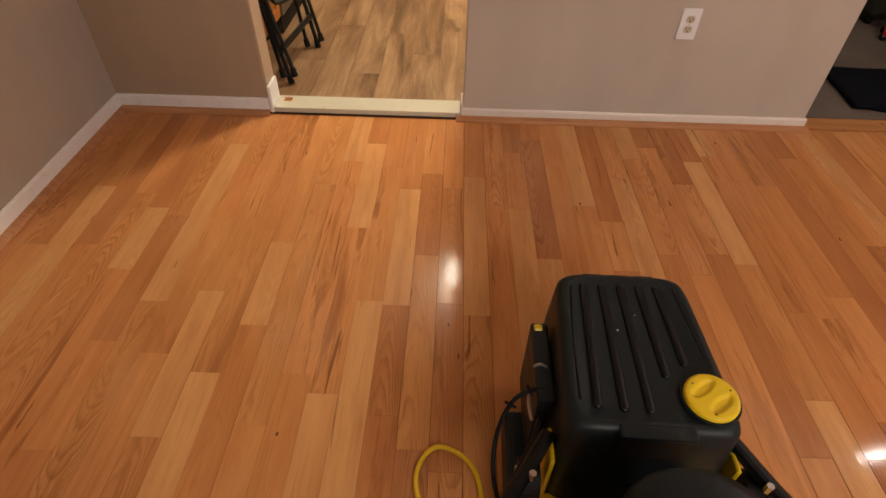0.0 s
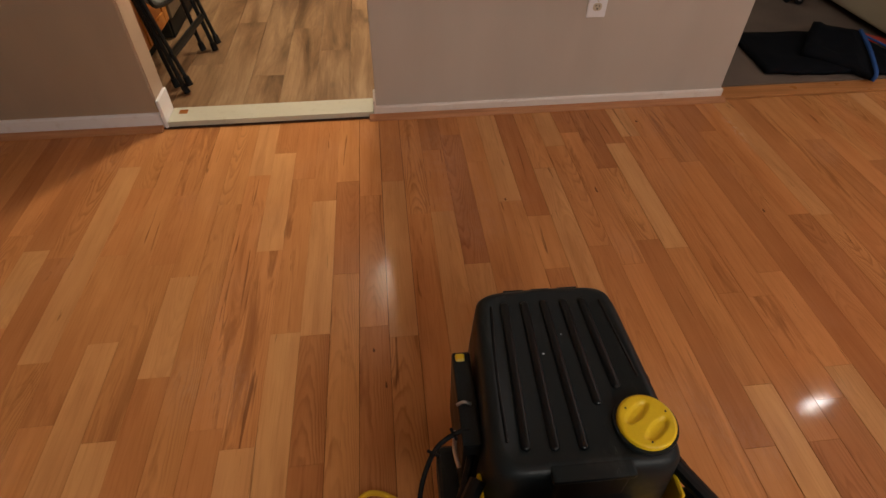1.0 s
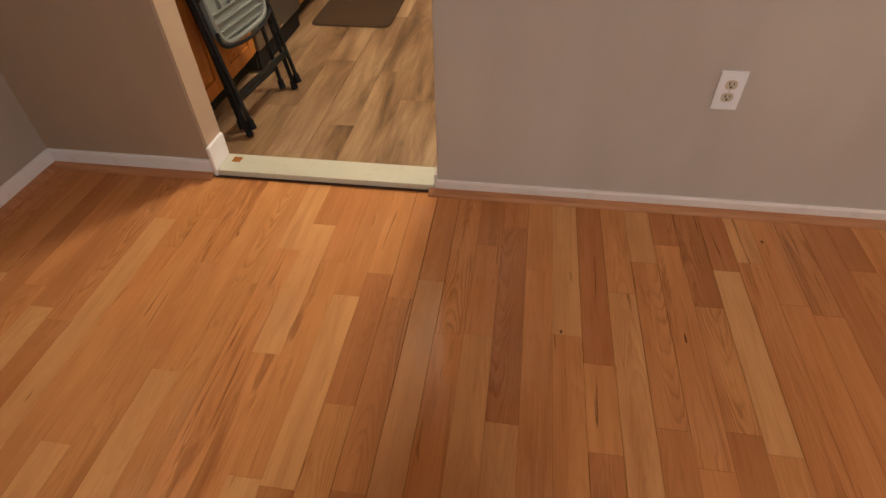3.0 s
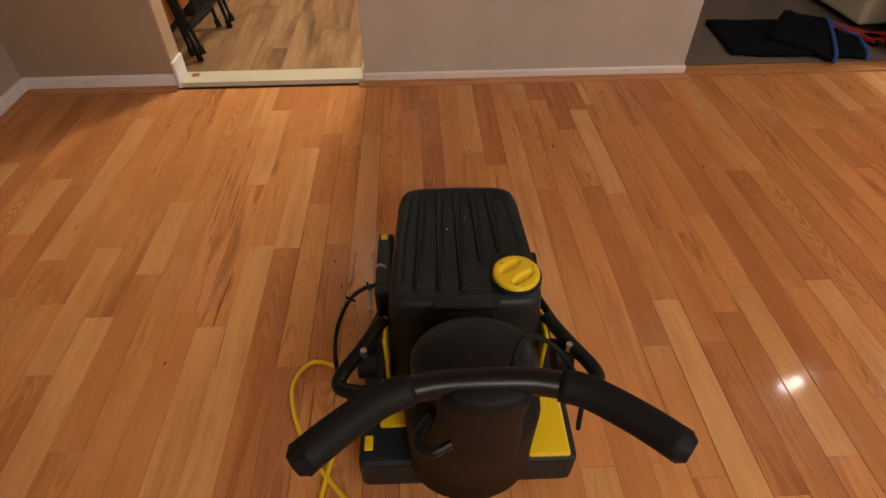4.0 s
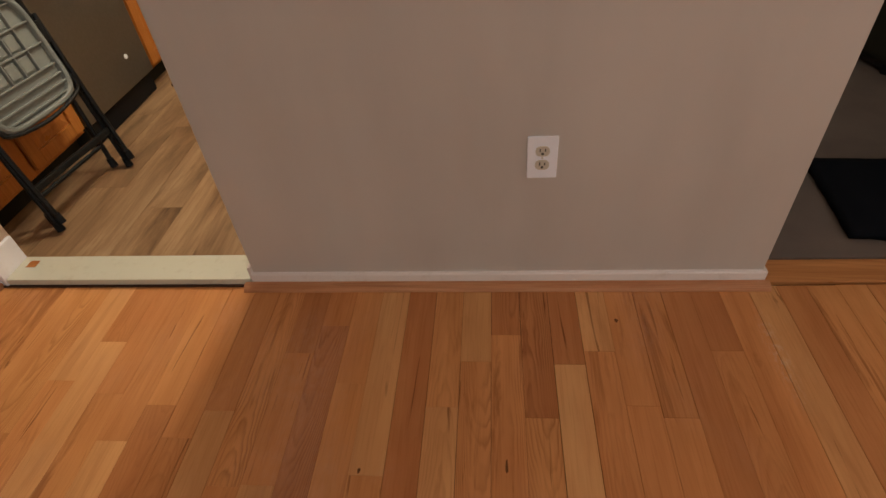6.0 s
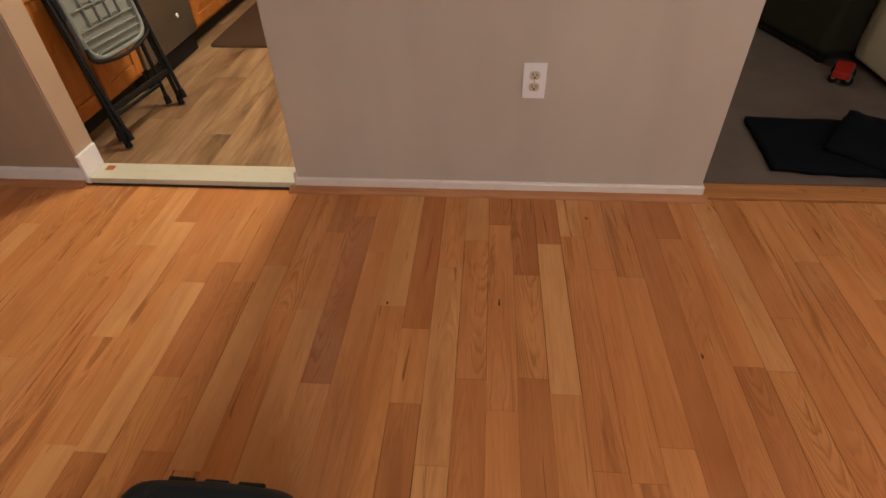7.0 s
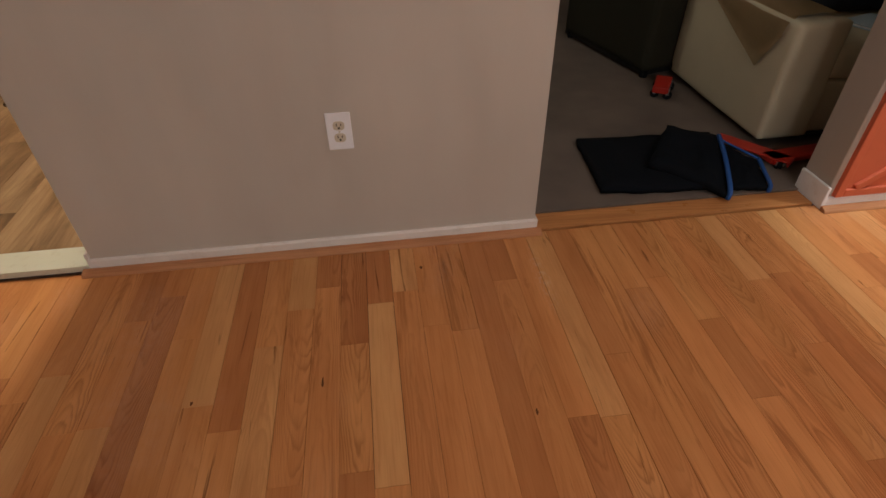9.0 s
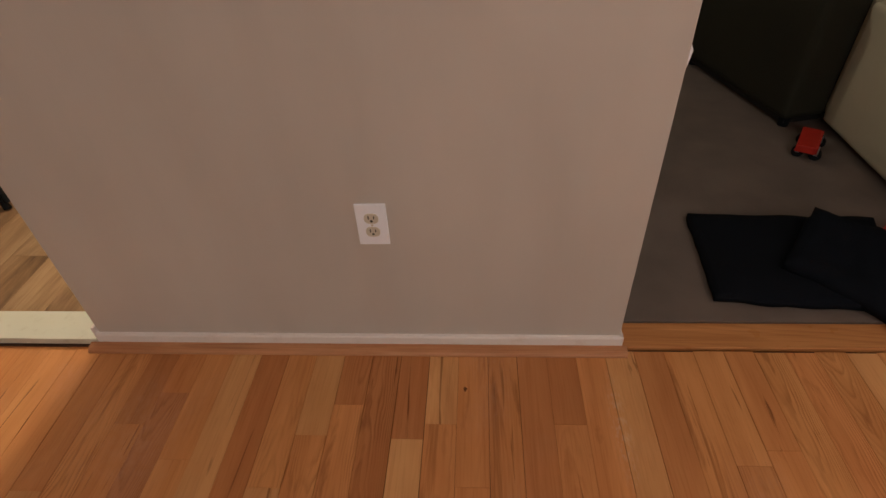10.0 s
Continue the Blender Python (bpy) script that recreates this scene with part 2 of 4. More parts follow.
def vinyl_plank(name):
    """Printed rustic wood: smoky brown and tan clouds drawn out along the plank."""
    n = Nodes(name)
    clouds = n.noise(n.coords((1, 0.17, 1), False, 31.0), 7.0, 7, 0.62, 0.7)
    lines = n.noise(n.coords((1, 0.045, 1), False, 17.0), 60, 5, 0.65, 0.7)
    base = n.ramp(clouds, (0.32, (0.105, 0.057, 0.028)), (0.43, (0.215, 0.125, 0.065)), (0.57, (0.345, 0.218, 0.120)), (0.72, (0.50, 0.350, 0.210)))
    base = n.mix("MULTIPLY", n.ramp(lines, (0.48, (0, 0, 0)), (0.72, (0.52,) * 3)), base, (0.55, 0.46, 0.36))
    base = n.mix("MULTIPLY", 0.5, base, n.ramp(n.add("ShaderNodeObjectInfo").outputs["Random"], (0.0, (0.72, 0.66, 0.60)), (0.5, (1, 1, 1)), (1.0, (1.18, 1.16, 1.10))))
    spot = n.add("ShaderNodeTexVoronoi", Scale=5.0)
    n.link(n.coords((1, 0.45, 1), False, 9.0), spot.inputs["Vector"])
    base = n.mix("MIX", n.ramp(spot.outputs["Distance"], (0.02, (0.7,) * 3), (0.12, (0, 0, 0))), base, (0.05, 0.032, 0.018))
    n.bump(lines, 0.2, 0.001)
    return n.set(base, n.ramp(clouds, (0.3, (0.36,) * 3), (0.7, (0.48,) * 3)), spec=0.3)


OAK_MID = floor_oak("oak_floor", (0.690, 0.322, 0.120), (0.586, 0.254, 0.093), (0.255, 0.087, 0.031), 0.27, 0.50, 0.80)
OAK_PALE = floor_oak("oak_floor_pale", (0.735, 0.398, 0.168), (0.648, 0.323, 0.128), (0.44, 0.190, 0.068), 0.2, 0.45, 0.55)
OAK_DARK = floor_oak("oak_floor_brown", (0.575, 0.252, 0.094), (0.480, 0.194, 0.071), (0.24, 0.082, 0.030), 0.16, 0.60, 0.60)
OAK_ARCHED = floor_oak("oak_floor_arched", (0.560, 0.250, 0.104), (0.480, 0.200, 0.082), (0.27, 0.092, 0.035), 0.12, 0.62, 0.30, True)
OAK_ACROSS = wood("oak_sill_wood", (0.61, 0.285, 0.105), (0.47, 0.20, 0.068), (0.31, 0.11, 0.035), 0.30, axis="x", varied=0.1)
SHOE_WOOD = wood("shoe_moulding_wood", (0.60, 0.31, 0.16), (0.46, 0.20, 0.09), (0.42, 0.18, 0.08), 0.45, axis="x", varied=0.2)
CABINET_OAK = wood("cabinet_oak", (0.54, 0.215, 0.046), (0.41, 0.145, 0.028), (0.31, 0.10, 0.020), 0.32, axis="z", varied=0.2)
VINYL = vinyl_plank("vinyl_plank")
GAP = plain("dark_joint", (0.05, 0.020, 0.008), 0.8)
TAUPE = wall_paint("taupe_paint", (0.535, 0.488, 0.440), 0.35)
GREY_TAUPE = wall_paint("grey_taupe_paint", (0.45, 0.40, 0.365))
# the corner wall's shade is put into this darker, browner taupe
SHADED_TAUPE = wall_paint("shaded_taupe_paint", (0.405, 0.320, 0.240))
PEACH = wall_paint("peach_paint", (0.48, 0.36, 0.265))
CEILING_PAINT = wall_paint("ceiling_paint", (0.78, 0.75, 0.70))
CORAL = wall_paint("coral_paint", (0.57, 0.128, 0.060))
TRIM = trim_paint("white_trim_paint", (0.88, 0.88, 0.92))
PINK_TRIM = trim_paint("old_trim_paint", (0.82, 0.755, 0.72))
CREAM = trim_paint("cream_sill_paint", (0.60, 0.59, 0.49))
PLATE = plain("outlet_plastic_white", (0.89, 0.91, 0.97), 0.35, spread=0.03)
IVORY = plain("outlet_plastic_ivory", (0.60, 0.55, 0.45), 0.35, spread=0.05)
SLOT = plain("slot_dark", (0.012, 0.010, 0.008), 0.6)
BLACK = worn_plastic("worn_black_plastic")
RUBBER = plain("black_rubber", (0.006, 0.007, 0.0085), 0.6, spread=0.3, spec=0.2)
TUBE = plain("black_tube", (0.0028, 0.0042, 0.0058), 0.34, spread=0.2, spec=0.3)
YELLOW = plain("yellow_plastic", (0.86, 0.60, 0.012), 0.38, spread=0.06, grain=200)
CORD = plain("yellow_cord", (0.80, 0.50, 0.012), 0.5, spread=0.1)
STEEL = plain("bright_steel", (0.60, 0.60, 0.62), 0.28, metal=1.0)
CHAIR_STEEL = plain("dark_grey_steel", (0.006, 0.0075, 0.0085), 0.38, spread=0.15, spec=0.3)
CHAIR_SEAT = plain("pale_grey_plastic", (0.20, 0.215, 0.205), 0.5, spread=0.07)
STAINLESS = plain("dark_stainless", (0.26, 0.25, 0.22), 0.36, metal=0.9, spread=0.1)
MAT_FABRIC = plain("brown_mat", (0.060, 0.036, 0.021), 0.9, grain=300, spread=0.3, relief=0.4, spec=0.1)
CARPET = plain("grey_carpet", (0.140, 0.106, 0.088), 1.0, grain=420, spread=0.35, relief=0.9, blotch=5)
BEIGE = plain("beige_upholstery", (0.53, 0.485, 0.36), 0.92, grain=500, spread=0.14, relief=0.5)
TAN_COVER = plain("tan_arm_cover", (0.40, 0.285, 0.15), 0.92, grain=400, spread=0.16, relief=0.5)
OLIVE = plain("olive_upholstery", (0.026, 0.024, 0.016), 0.9, grain=400, spread=0.3, relief=0.5, spec=0.15)
BLANKET = plain("black_quilt", (0.005, 0.006, 0.009), 0.95, grain=300, spread=0.3, relief=0.5, spec=0.1)
BLUE = plain("blue_binding", (0.012, 0.075, 0.30), 0.7, grain=300, spread=0.2)
RED = plain("red_enamel", (0.42, 0.022, 0.012), 0.35, spread=0.12)
NAVY = plain("navy_cloth", (0.014, 0.018, 0.032), 0.9, spread=0.3)
PAPER = plain("pale_blue_cover", (0.42, 0.55, 0.70), 0.6, spread=0.05)

# ---- building helpers ----


def thing(name, label, category, place=(0, 0, 0), turn=0.0, group="", kind=""):
    """An empty at the base of a thing, to parent its parts."""
    ob = new(name)
    ob.empty_display_size = 0.1
    ob.matrix_basis = pose(*place, 0, 0, turn)
    return tagged(ob, label, category, group, kind)


def mesh_of(bm, material, smooth=False):
    me = bpy.data.meshes.new("mesh")
    bmesh.ops.recalc_face_normals(bm, faces=bm.faces)
    for face in bm.faces:
        face.smooth = smooth
    bm.to_mesh(me)
    bm.free()
    me.materials.append(material)
    return me


def part(name, bm, material, parent=None, label="", smooth=False):
    ob = new(name, mesh_of(bm, material, smooth))
    ob.parent = parent
    if label:
        ob["label"] = label
    return ob


def add_box(bm, lo, hi, bevel=0.0, segments=2, matrix=None):
    """Adds a box between two corners, with rounded edges."""
    size = [b - a for a, b in zip(lo, hi)]
    mid = [(a + b) / 2 for a, b in zip(lo, hi)]
    made = bmesh.ops.create_cube(bm, size=1, matrix=Matrix.Translation(mid) @ Matrix.Diagonal((*size, 1)))
    verts = made["verts"]
    if bevel:
        edges = list({e for v in verts for e in v.link_edges})
        res = bmesh.ops.bevel(bm, geom=edges, offset=bevel, segments=segments, affect="EDGES", profile=0.6)
        verts = list({v for f in res["faces"] for v in f.verts} | {v for v in verts if v.is_valid})
    if matrix is not None:
        bmesh.ops.transform(bm, matrix=matrix, verts=[v for v in verts if v.is_valid])
    return verts


def box(lo, hi, bevel=0.0, segments=2, matrix=None):
    bm = bmesh.new()
    add_box(bm, lo, hi, bevel, segments, matrix)
    return bm


def add_drum(bm, a, b, r0, r1=None, sides=24, caps=True):
    """Adds a cylinder or cone between two points."""
    a, b = Vector(a), Vector(b)
    turn = (b - a).to_track_quat("Z", "Y").to_matrix().to_4x4()
    bmesh.ops.create_cone(bm, cap_ends=caps, segments=sides, radius1=r0, radius2=r0 if r1 is None else r1, depth=(b - a).length,
                          matrix=Matrix.Translation((a + b) / 2) @ turn)


def drum(a, b, r0, r1=None, sides=24):
    bm = bmesh.new()
    add_drum(bm, a, b, r0, r1, sides)
    return bm


def smooth_line(points, steps=6):
    """Catmull-Rom line through points."""
    pts = [Vector(p) for p in points]
    pts = [pts[0] * 2 - pts[1]] + pts + [pts[-1] * 2 - pts[-2]]
    out = []
    for i in range(1, len(pts) - 2):
        p0, p1, p2, p3 = pts[i - 1:i + 3]
        for s in range(steps):
            t = s / steps
            out.append(0.5 * ((2 * p1) + (p2 - p0) * t + (2 * p0 - 5 * p1 + 4 * p2 - p3) * t * t + (3 * p1 - p0 - 3 * p2 + p3) * t ** 3))
    return out + [pts[-2]]


def add_tube(bm, points, radius, sides=10, steps=6):
    """Adds a bent round tube along a smooth line."""
    line = smooth_line(points, steps) if steps > 1 else [Vector(p) for p in points]
    rings, side = [], None
    for i, p in enumerate(line):
        way = (line[min(i + 1, len(line) - 1)] - line[max(i - 1, 0)]).normalized()
        side = way.orthogonal().normalized() if side is None else (side - way * side.dot(way)).normalized()
        up = way.cross(side)
        rings.append([bm.verts.new(p + radius * (math.cos(2 * math.pi * k / sides) * side + math.sin(2 * math.pi * k / sides) * up)) for k in range(sides)])
    for a, b in zip(rings, rings[1:]):
        for k in range(sides):
            bm.faces.new((a[k], a[(k + 1) % sides], b[(k + 1) % sides], b[k]))
    bm.faces.new(rings[0])
    bm.faces.new(rings[-1])


def tube(points, radius, sides=10, steps=6):
    bm = bmesh.new()
    add_tube(bm, points, radius, sides, steps)
    return bm


def loft(sections):
    """Skin over closed rings of equal length, with both ends closed."""
    bm = bmesh.new()
    rings = [[bm.verts.new(p) for p in ring] for ring in sections]
    for a, b in zip(rings, rings[1:]):
        for k in range(len(a)):
            bm.faces.new((a[k], a[(k + 1) % len(a)], b[(k + 1) % len(a)], b[k]))
    bm.faces.new(rings[0])
    bm.faces.new(rings[-1])
    return bm


def setting(name, bm, material, label, category="", smooth=False):
    return tagged(new(name, mesh_of(bm, material, smooth)), label, category or name.split("_")[0], kind="structure")


def profile_run(points, start, end):
    """A moulding: a profile of (out, up) pairs run from start to end along the wall; out is to the right of the way."""
    start, end = Vector(start), Vector(end)
    out = (end - start).normalized().cross(Vector((0, 0, 1)))
    bm = bmesh.new()
    ends = [[bm.verts.new(p + out * o + Vector((0, 0, z))) for o, z in points] for p in (start, end)]
    n = len(points)
    for k in range(n):
        bm.faces.new((ends[0][k], ends[0][(k + 1) % n], ends[1][(k + 1) % n], ends[1][k]))
    bm.faces.new(ends[0])
    bm.faces.new(ends[1])
    return bm


# ---- structure ----
ROOM_L, ROOM_R, ROOM_BACK, TOP = -0.535, 5.6, -2.6, 2.44
DOOR_L, DOOR_R = 0.148, 1.016           # opening to the kitchen
WIDE_L, WIDE_R = 2.533, 3.643          # opening to the living room
BACK_Y = WALL_Y + WALL_T

ceiling = setting("ceiling", box((-3.2, ROOM_BACK - 0.1, TOP), (ROOM_R + 0.1, 7.6, TOP + 0.1)), CEILING_PAINT, "flat off-white painted ceiling")
setting("wall_outlet", box((DOOR_R, WALL_Y, 0), (WIDE_L, BACK_Y, TOP), 0.004, 1), TAUPE, "taupe painted wall between two openings with an outlet", "wall")
setting("wall_corner", box((ROOM_L - 0.1, WALL_Y, 0), (DOOR_L, BACK_Y, TOP), 0.004, 1), SHADED_TAUPE, "brownish taupe painted wall beside the kitchen opening, darkened for shade", "wall")
setting("jamb_kitchen", box((DOOR_L, WALL_Y + 0.004, 0), (DOOR_L + 0.004, BACK_Y - 0.002, 2.1)), PEACH, "peach painted side of the kitchen opening", "wall")
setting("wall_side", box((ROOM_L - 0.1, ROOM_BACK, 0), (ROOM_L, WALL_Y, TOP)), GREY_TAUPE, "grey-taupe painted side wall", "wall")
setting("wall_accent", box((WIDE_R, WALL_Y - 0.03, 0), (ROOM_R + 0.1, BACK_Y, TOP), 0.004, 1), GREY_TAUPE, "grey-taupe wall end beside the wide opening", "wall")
setting("wall_behind", box((ROOM_L - 0.1, ROOM_BACK - 0.1, 0), (ROOM_R + 0.1, ROOM_BACK, TOP)), TAUPE, "taupe painted wall", "wall")
setting("wall_far_side", box((ROOM_R, ROOM_BACK, 0), (ROOM_R + 0.1, WALL_Y - 0.03, TOP)), TAUPE, "taupe painted wall", "wall")
# added out of view, only to keep rear lamp light off the left corner
setting("wall_hall", box((ROOM_L, 0.17, 0), (1.20, 0.285, TOP), 0.004, 1), TAUPE, "unseen taupe wall added to block light from the left corner", "wall")
for name, x0, x1 in (("lintel_kitchen", DOOR_L, DOOR_R), ("lintel_wide", WIDE_L, WIDE_R)):
    setting(name, box((x0, WALL_Y, 2.10), (x1, BACK_Y, TOP)), TAUPE, "taupe painted wall over the opening", "wall")
# kitchen and living room shells
setting("wall_kitchen_left", box((-0.75, BACK_Y, 0), (-0.65, 7.5, TOP)), PEACH, "peach painted kitchen wall", "wall")
setting("wall_kitchen_far", box((-0.75, 7.5, 0), (2.0, 7.6, TOP)), PEACH, "peach painted kitchen wall", "wall")
setting("wall_between", box((2.0, BACK_Y, 0), (2.1, 7.5, TOP)), PEACH, "painted wall between kitchen and living room", "wall")
setting("wall_living_far", box((2.1, 6.6, 0), (ROOM_R + 0.1, 6.7, TOP)), GREY_TAUPE, "grey living room wall", "wall")
setting("wall_living_side", box((ROOM_R, BACK_Y, 0), (ROOM_R + 0.1, 6.6, TOP)), GREY_TAUPE, "grey living room wall", "wall")
setting("living_carpet", box((WIDE_L - 0.45, WALL_Y + 0.09, -0.03), (ROOM_R, 6.6, 0.012)), CARPET, "grey-brown cut pile carpet", "carpet")

# baseboards and shoe mouldings
BASE = [(0, 0), (0.011, 0), (0.011, 0.062), (0.008, 0.068), (0, 0.070)]
LOW_BASE = [(0, 0), (0.010, 0), (0.010, 0.044), (0.007, 0.050), (0, 0.051)]
SHOE = [(0, 0), (0.030, 0), (0.0295, 0.005), (0.025, 0.011), (0.015, 0.016), (0, 0.018)]


def moulding(name, profile, a, b, material, label):
    return setting(name, profile_run(profile, a, b), material, label, "trim")


moulding("baseboard_outlet", LOW_BASE, (DOOR_R, WALL_Y, 0), (WIDE_L, WALL_Y, 0), PINK_TRIM, "scuffed off-white low baseboard")
moulding("shoe_outlet", SHOE, (DOOR_R - 0.03, WALL_Y - 0.010, 0), (WIDE_L + 0.02, WALL_Y - 0.010, 0), SHOE_WOOD, "bare oak shoe moulding")
moulding("baseboard_corner", BASE, (ROOM_L, WALL_Y, 0), (DOOR_L, WALL_Y, 0), TRIM, "white painted baseboard")
moulding("shoe_corner", SHOE, (ROOM_L + 0.011, WALL_Y - 0.011, 0), (DOOR_L, WALL_Y - 0.011, 0), SHOE_WOOD, "oak shoe moulding")
moulding("baseboard_side", BASE, (ROOM_L, 0.285, 0), (ROOM_L, WALL_Y - 0.011, 0), TRIM, "white painted baseboard")
moulding("shoe_side", SHOE, (ROOM_L + 0.011, 0.285, 0), (ROOM_L + 0.011, WALL_Y - 0.028, 0), SHOE_WOOD, "oak shoe moulding")
moulding("baseboard_accent", LOW_BASE, (WIDE_R, WALL_Y - 0.03, 0), (ROOM_R, WALL_Y - 0.03, 0), TRIM, "white painted baseboard under the coral panel")
moulding("shoe_accent", SHOE, (WIDE_R - 0.012, WALL_Y - 0.041, 0), (ROOM_R, WALL_Y - 0.041, 0), SHOE_WOOD, "bare oak shoe moulding")
# wrapped ends of the baseboards at the openings
setting("baseboard_jamb", box((DOOR_L + 0.004, WALL_Y - 0.012, 0), (DOOR_L + 0.018, BACK_Y - 0.01, 0.125), 0.004), TRIM, "white baseboard block in the kitchen opening", "trim")
setting("baseboard_end", box((DOOR_R - 0.010, WALL_Y - 0.008, 0), (DOOR_R, BACK_Y - 0.02, 0.075), 0.003), PINK_TRIM, "chipped white baseboard end", "trim")
setting("baseboard_wide", box((WIDE_R - 0.012, WALL_Y - 0.040, 0), (WIDE_R, BACK_Y, 0.094), 0.004), TRIM, "white baseboard block in the wide opening", "trim")
setting("baseboard_stub", box((WIDE_L, WALL_Y - 0.010, 0), (WIDE_L + 0.008, WALL_Y + 0.05, 0.05), 0.002), PINK_TRIM, "chipped white baseboard end", "trim")

# white plaster bared at a knocked corner of the outlet wall
chip = [[(WIDE_L - 0.004 + out * math.cos(a), WALL_Y + 0.028 + deep * math.sin(a), z) for a in [k * math.pi / 7 for k in range(14)]]
        for z, out, deep in ((0.770, 0.004, 0.006), (0.790, 0.009, 0.016), (0.815, 0.014, 0.022), (0.835, 0.017, 0.022), (0.848, 0.010, 0.016), (0.854, 0.005, 0.008))]
setting("corner_chip", loft(chip), TRIM, "white plaster bared at a knocked wall corner", "wall", smooth=True)

# painted sill of the kitchen opening, with a bare notch
sill = setting("sill_kitchen", box((DOOR_L + 0.020, WALL_Y - 0.010, 0.006), (DOOR_R - 0.012, BACK_Y - 0.012, 0.030), 0.003), CREAM,
               "cream painted wooden door sill with worn paint", "sill")
part("worn_patch", box((DOOR_L + 0.050, WALL_Y + 0.050, 0.029), (DOOR_L + 0.085, WALL_Y + 0.082, 0.0312), 0.001, 1), CABINET_OAK, sill, "bare brown patch in the paint")
setting("sill_gap", box((DOOR_L - 0.02, WALL_Y - 0.016, -0.01), (DOOR_R + 0.01, WALL_Y - 0.006, 0.005)), GAP, "dark gap under the sill", "trim")
setting("oak_sill", box((WIDE_L + 0.008, WALL_Y - 0.004, -0.012), (WIDE_R - 0.014, WALL_Y + 0.088, 0.006), 0.002, 1), OAK_ACROSS,
        "oak edge board across the wide opening", "sill")

# coral panel with raised diagonal battens
panel_y = WALL_Y - 0.030
coral = setting("accent_panel", box((WIDE_R + 0.020, panel_y - 0.006, 0.054), (ROOM_R, panel_y, TOP)), CORAL, "coral painted wall panel with raised battens", "panel")


def batten(a, b, width=0.030, depth=0.012):
    """A raised batten from a to b, given as x and z on the panel."""
    way = Vector((b[0] - a[0], 0, b[1] - a[1]))
    m = Matrix.Translation((a[0], panel_y - 0.006, a[1])) @ Matrix.Rotation(-math.atan2(way.z, way.x), 4, "Y")
    part("batten", box((0, -depth, -width / 2), (way.length, 0.001, width / 2), 0.004, 2, m), CORAL, coral)


batten((WIDE_R + 0.036, 0.054), (WIDE_R + 0.036, 1.0))
batten((WIDE_R + 0.052, 0.070), (ROOM_R, 0.070))
batten((WIDE_R + 0.052, 0.985), (ROOM_R, 0.985))
for i in range(4):
    batten((3.735 + 0.44 * i, 0.088), (4.575 + 0.44 * i, 0.71))

# ---- outlet ----
outlet = thing("wall_outlet_plate", "white duplex electrical outlet with ivory sockets on the wall", "outlet", (1.889, WALL_Y, 0.446))
part("cover_plate", box((-0.0375, -0.006, -0.060), (0.0375, 0, 0.060), 0.003, 3), PLATE, outlet)
for z in (0.0195, -0.0195):
    ring = [(0.0172 * math.copysign(abs(math.cos(a)) ** 0.7, math.cos(a)), 0.0145 * math.copysign(abs(math.sin(a)) ** 0.8, math.sin(a))) for a in
            [2 * math.pi * k / 28 for k in range(28)]]
    sock = part("socket", loft([[(x * f, y, z + h * f) for x, h in ring] for y, f in ((-0.0055, 1), (-0.0072, 1), (-0.0078, 0.95))]), IVORY, outlet, "ivory socket face")
    for x, w, h in ((-0.0063, 0.0028, 0.0090), (0.0063, 0.0028, 0.0076)):
        part("slot", box((x - w / 2, -0.0082, z + 0.0035 - h / 2), (x + w / 2, -0.0076, z + 0.0035 + h / 2)), SLOT, sock)
    part("ground_hole", drum((0, -0.0076, z - 0.0065), (0, -0.0082, z - 0.0065), 0.0034, sides=12), SLOT, sock)
part("screw", drum((0, -0.0058, 0), (0, -0.0070, 0), 0.0030, 0.0026, sides=14), IVORY, outlet)

# ---- kitchen ----
FACE = -0.005   # plane of the cabinet fronts


def cabinet_door(parent, name, y0, y1, z0, z1, label=""):
    """A raised-panel oak front: frame of stiles and rails round a bevelled field."""
    w = 0.055
    front = part(name, box((FACE - 0.004, y0, z0), (FACE + 0.010, y1, z1), 0.003, 1), CABINET_OAK, parent, label)
    for lo, hi in (((y0, z0), (y0 + w, z1)), ((y1 - w, z0), (y1, z1))):
        part("stile", box((FACE + 0.010, lo[0], lo[1]), (FACE + 0.019, hi[0], hi[1]), 0.003), CABINET_OAK, front)
    for lo, hi in (((y0 + w, z0), (y1 - w, z0 + w)), ((y0 + w, z1 - w), (y1 - w, z1))):
        part("rail", box((FACE + 0.010, lo[0], lo[1]), (FACE + 0.0185, hi[0], hi[1]), 0.003), CABINET_OAK, front)
    if z1 - z0 > 0.25:
        ring = lambda d, x: [(x, y0 + w + d, z0 + w + d), (x, y1 - w - d, z0 + w + d), (x, y1 - w - d, z1 - w - d), (x, y0 + w + d, z1 - w - d)]
        part("field", loft([ring(0.004, FACE + 0.009), ring(0.006, FACE + 0.011), ring(0.040, FACE + 0.017)]), CABINET_OAK, front)
    return front


def base_cabinet(y0, y1, doors, label):
    cab = thing("base_cabinet", label, "cabinet", (0, 0, 0), group="kitchen base cabinets")
    part("body", box((-0.62, y0, 0.10), (FACE - 0.004, y1, 0.88), 0.002, 1), CABINET_OAK, cab)
    part("toe_kick", box((-0.60, y0, 0.008), (FACE - 0.065, y1, 0.10)), OLIVE, cab, "dark recessed toe kick")
    step = (y1 - y0) / doors
    for i in range(doors):
        a, b = y0 + i * step + 0.012, y0 + (i + 1) * step - 0.012
        cabinet_door(cab, "door", a, b, 0.125, 0.66)
        cabinet_door(cab, "drawer_front", a, b, 0.69, 0.85)
    return cab


base_cabinet(BACK_Y + 0.02, 4.075, 2, "oak base cabinet with raised panel doors behind the folding chair")
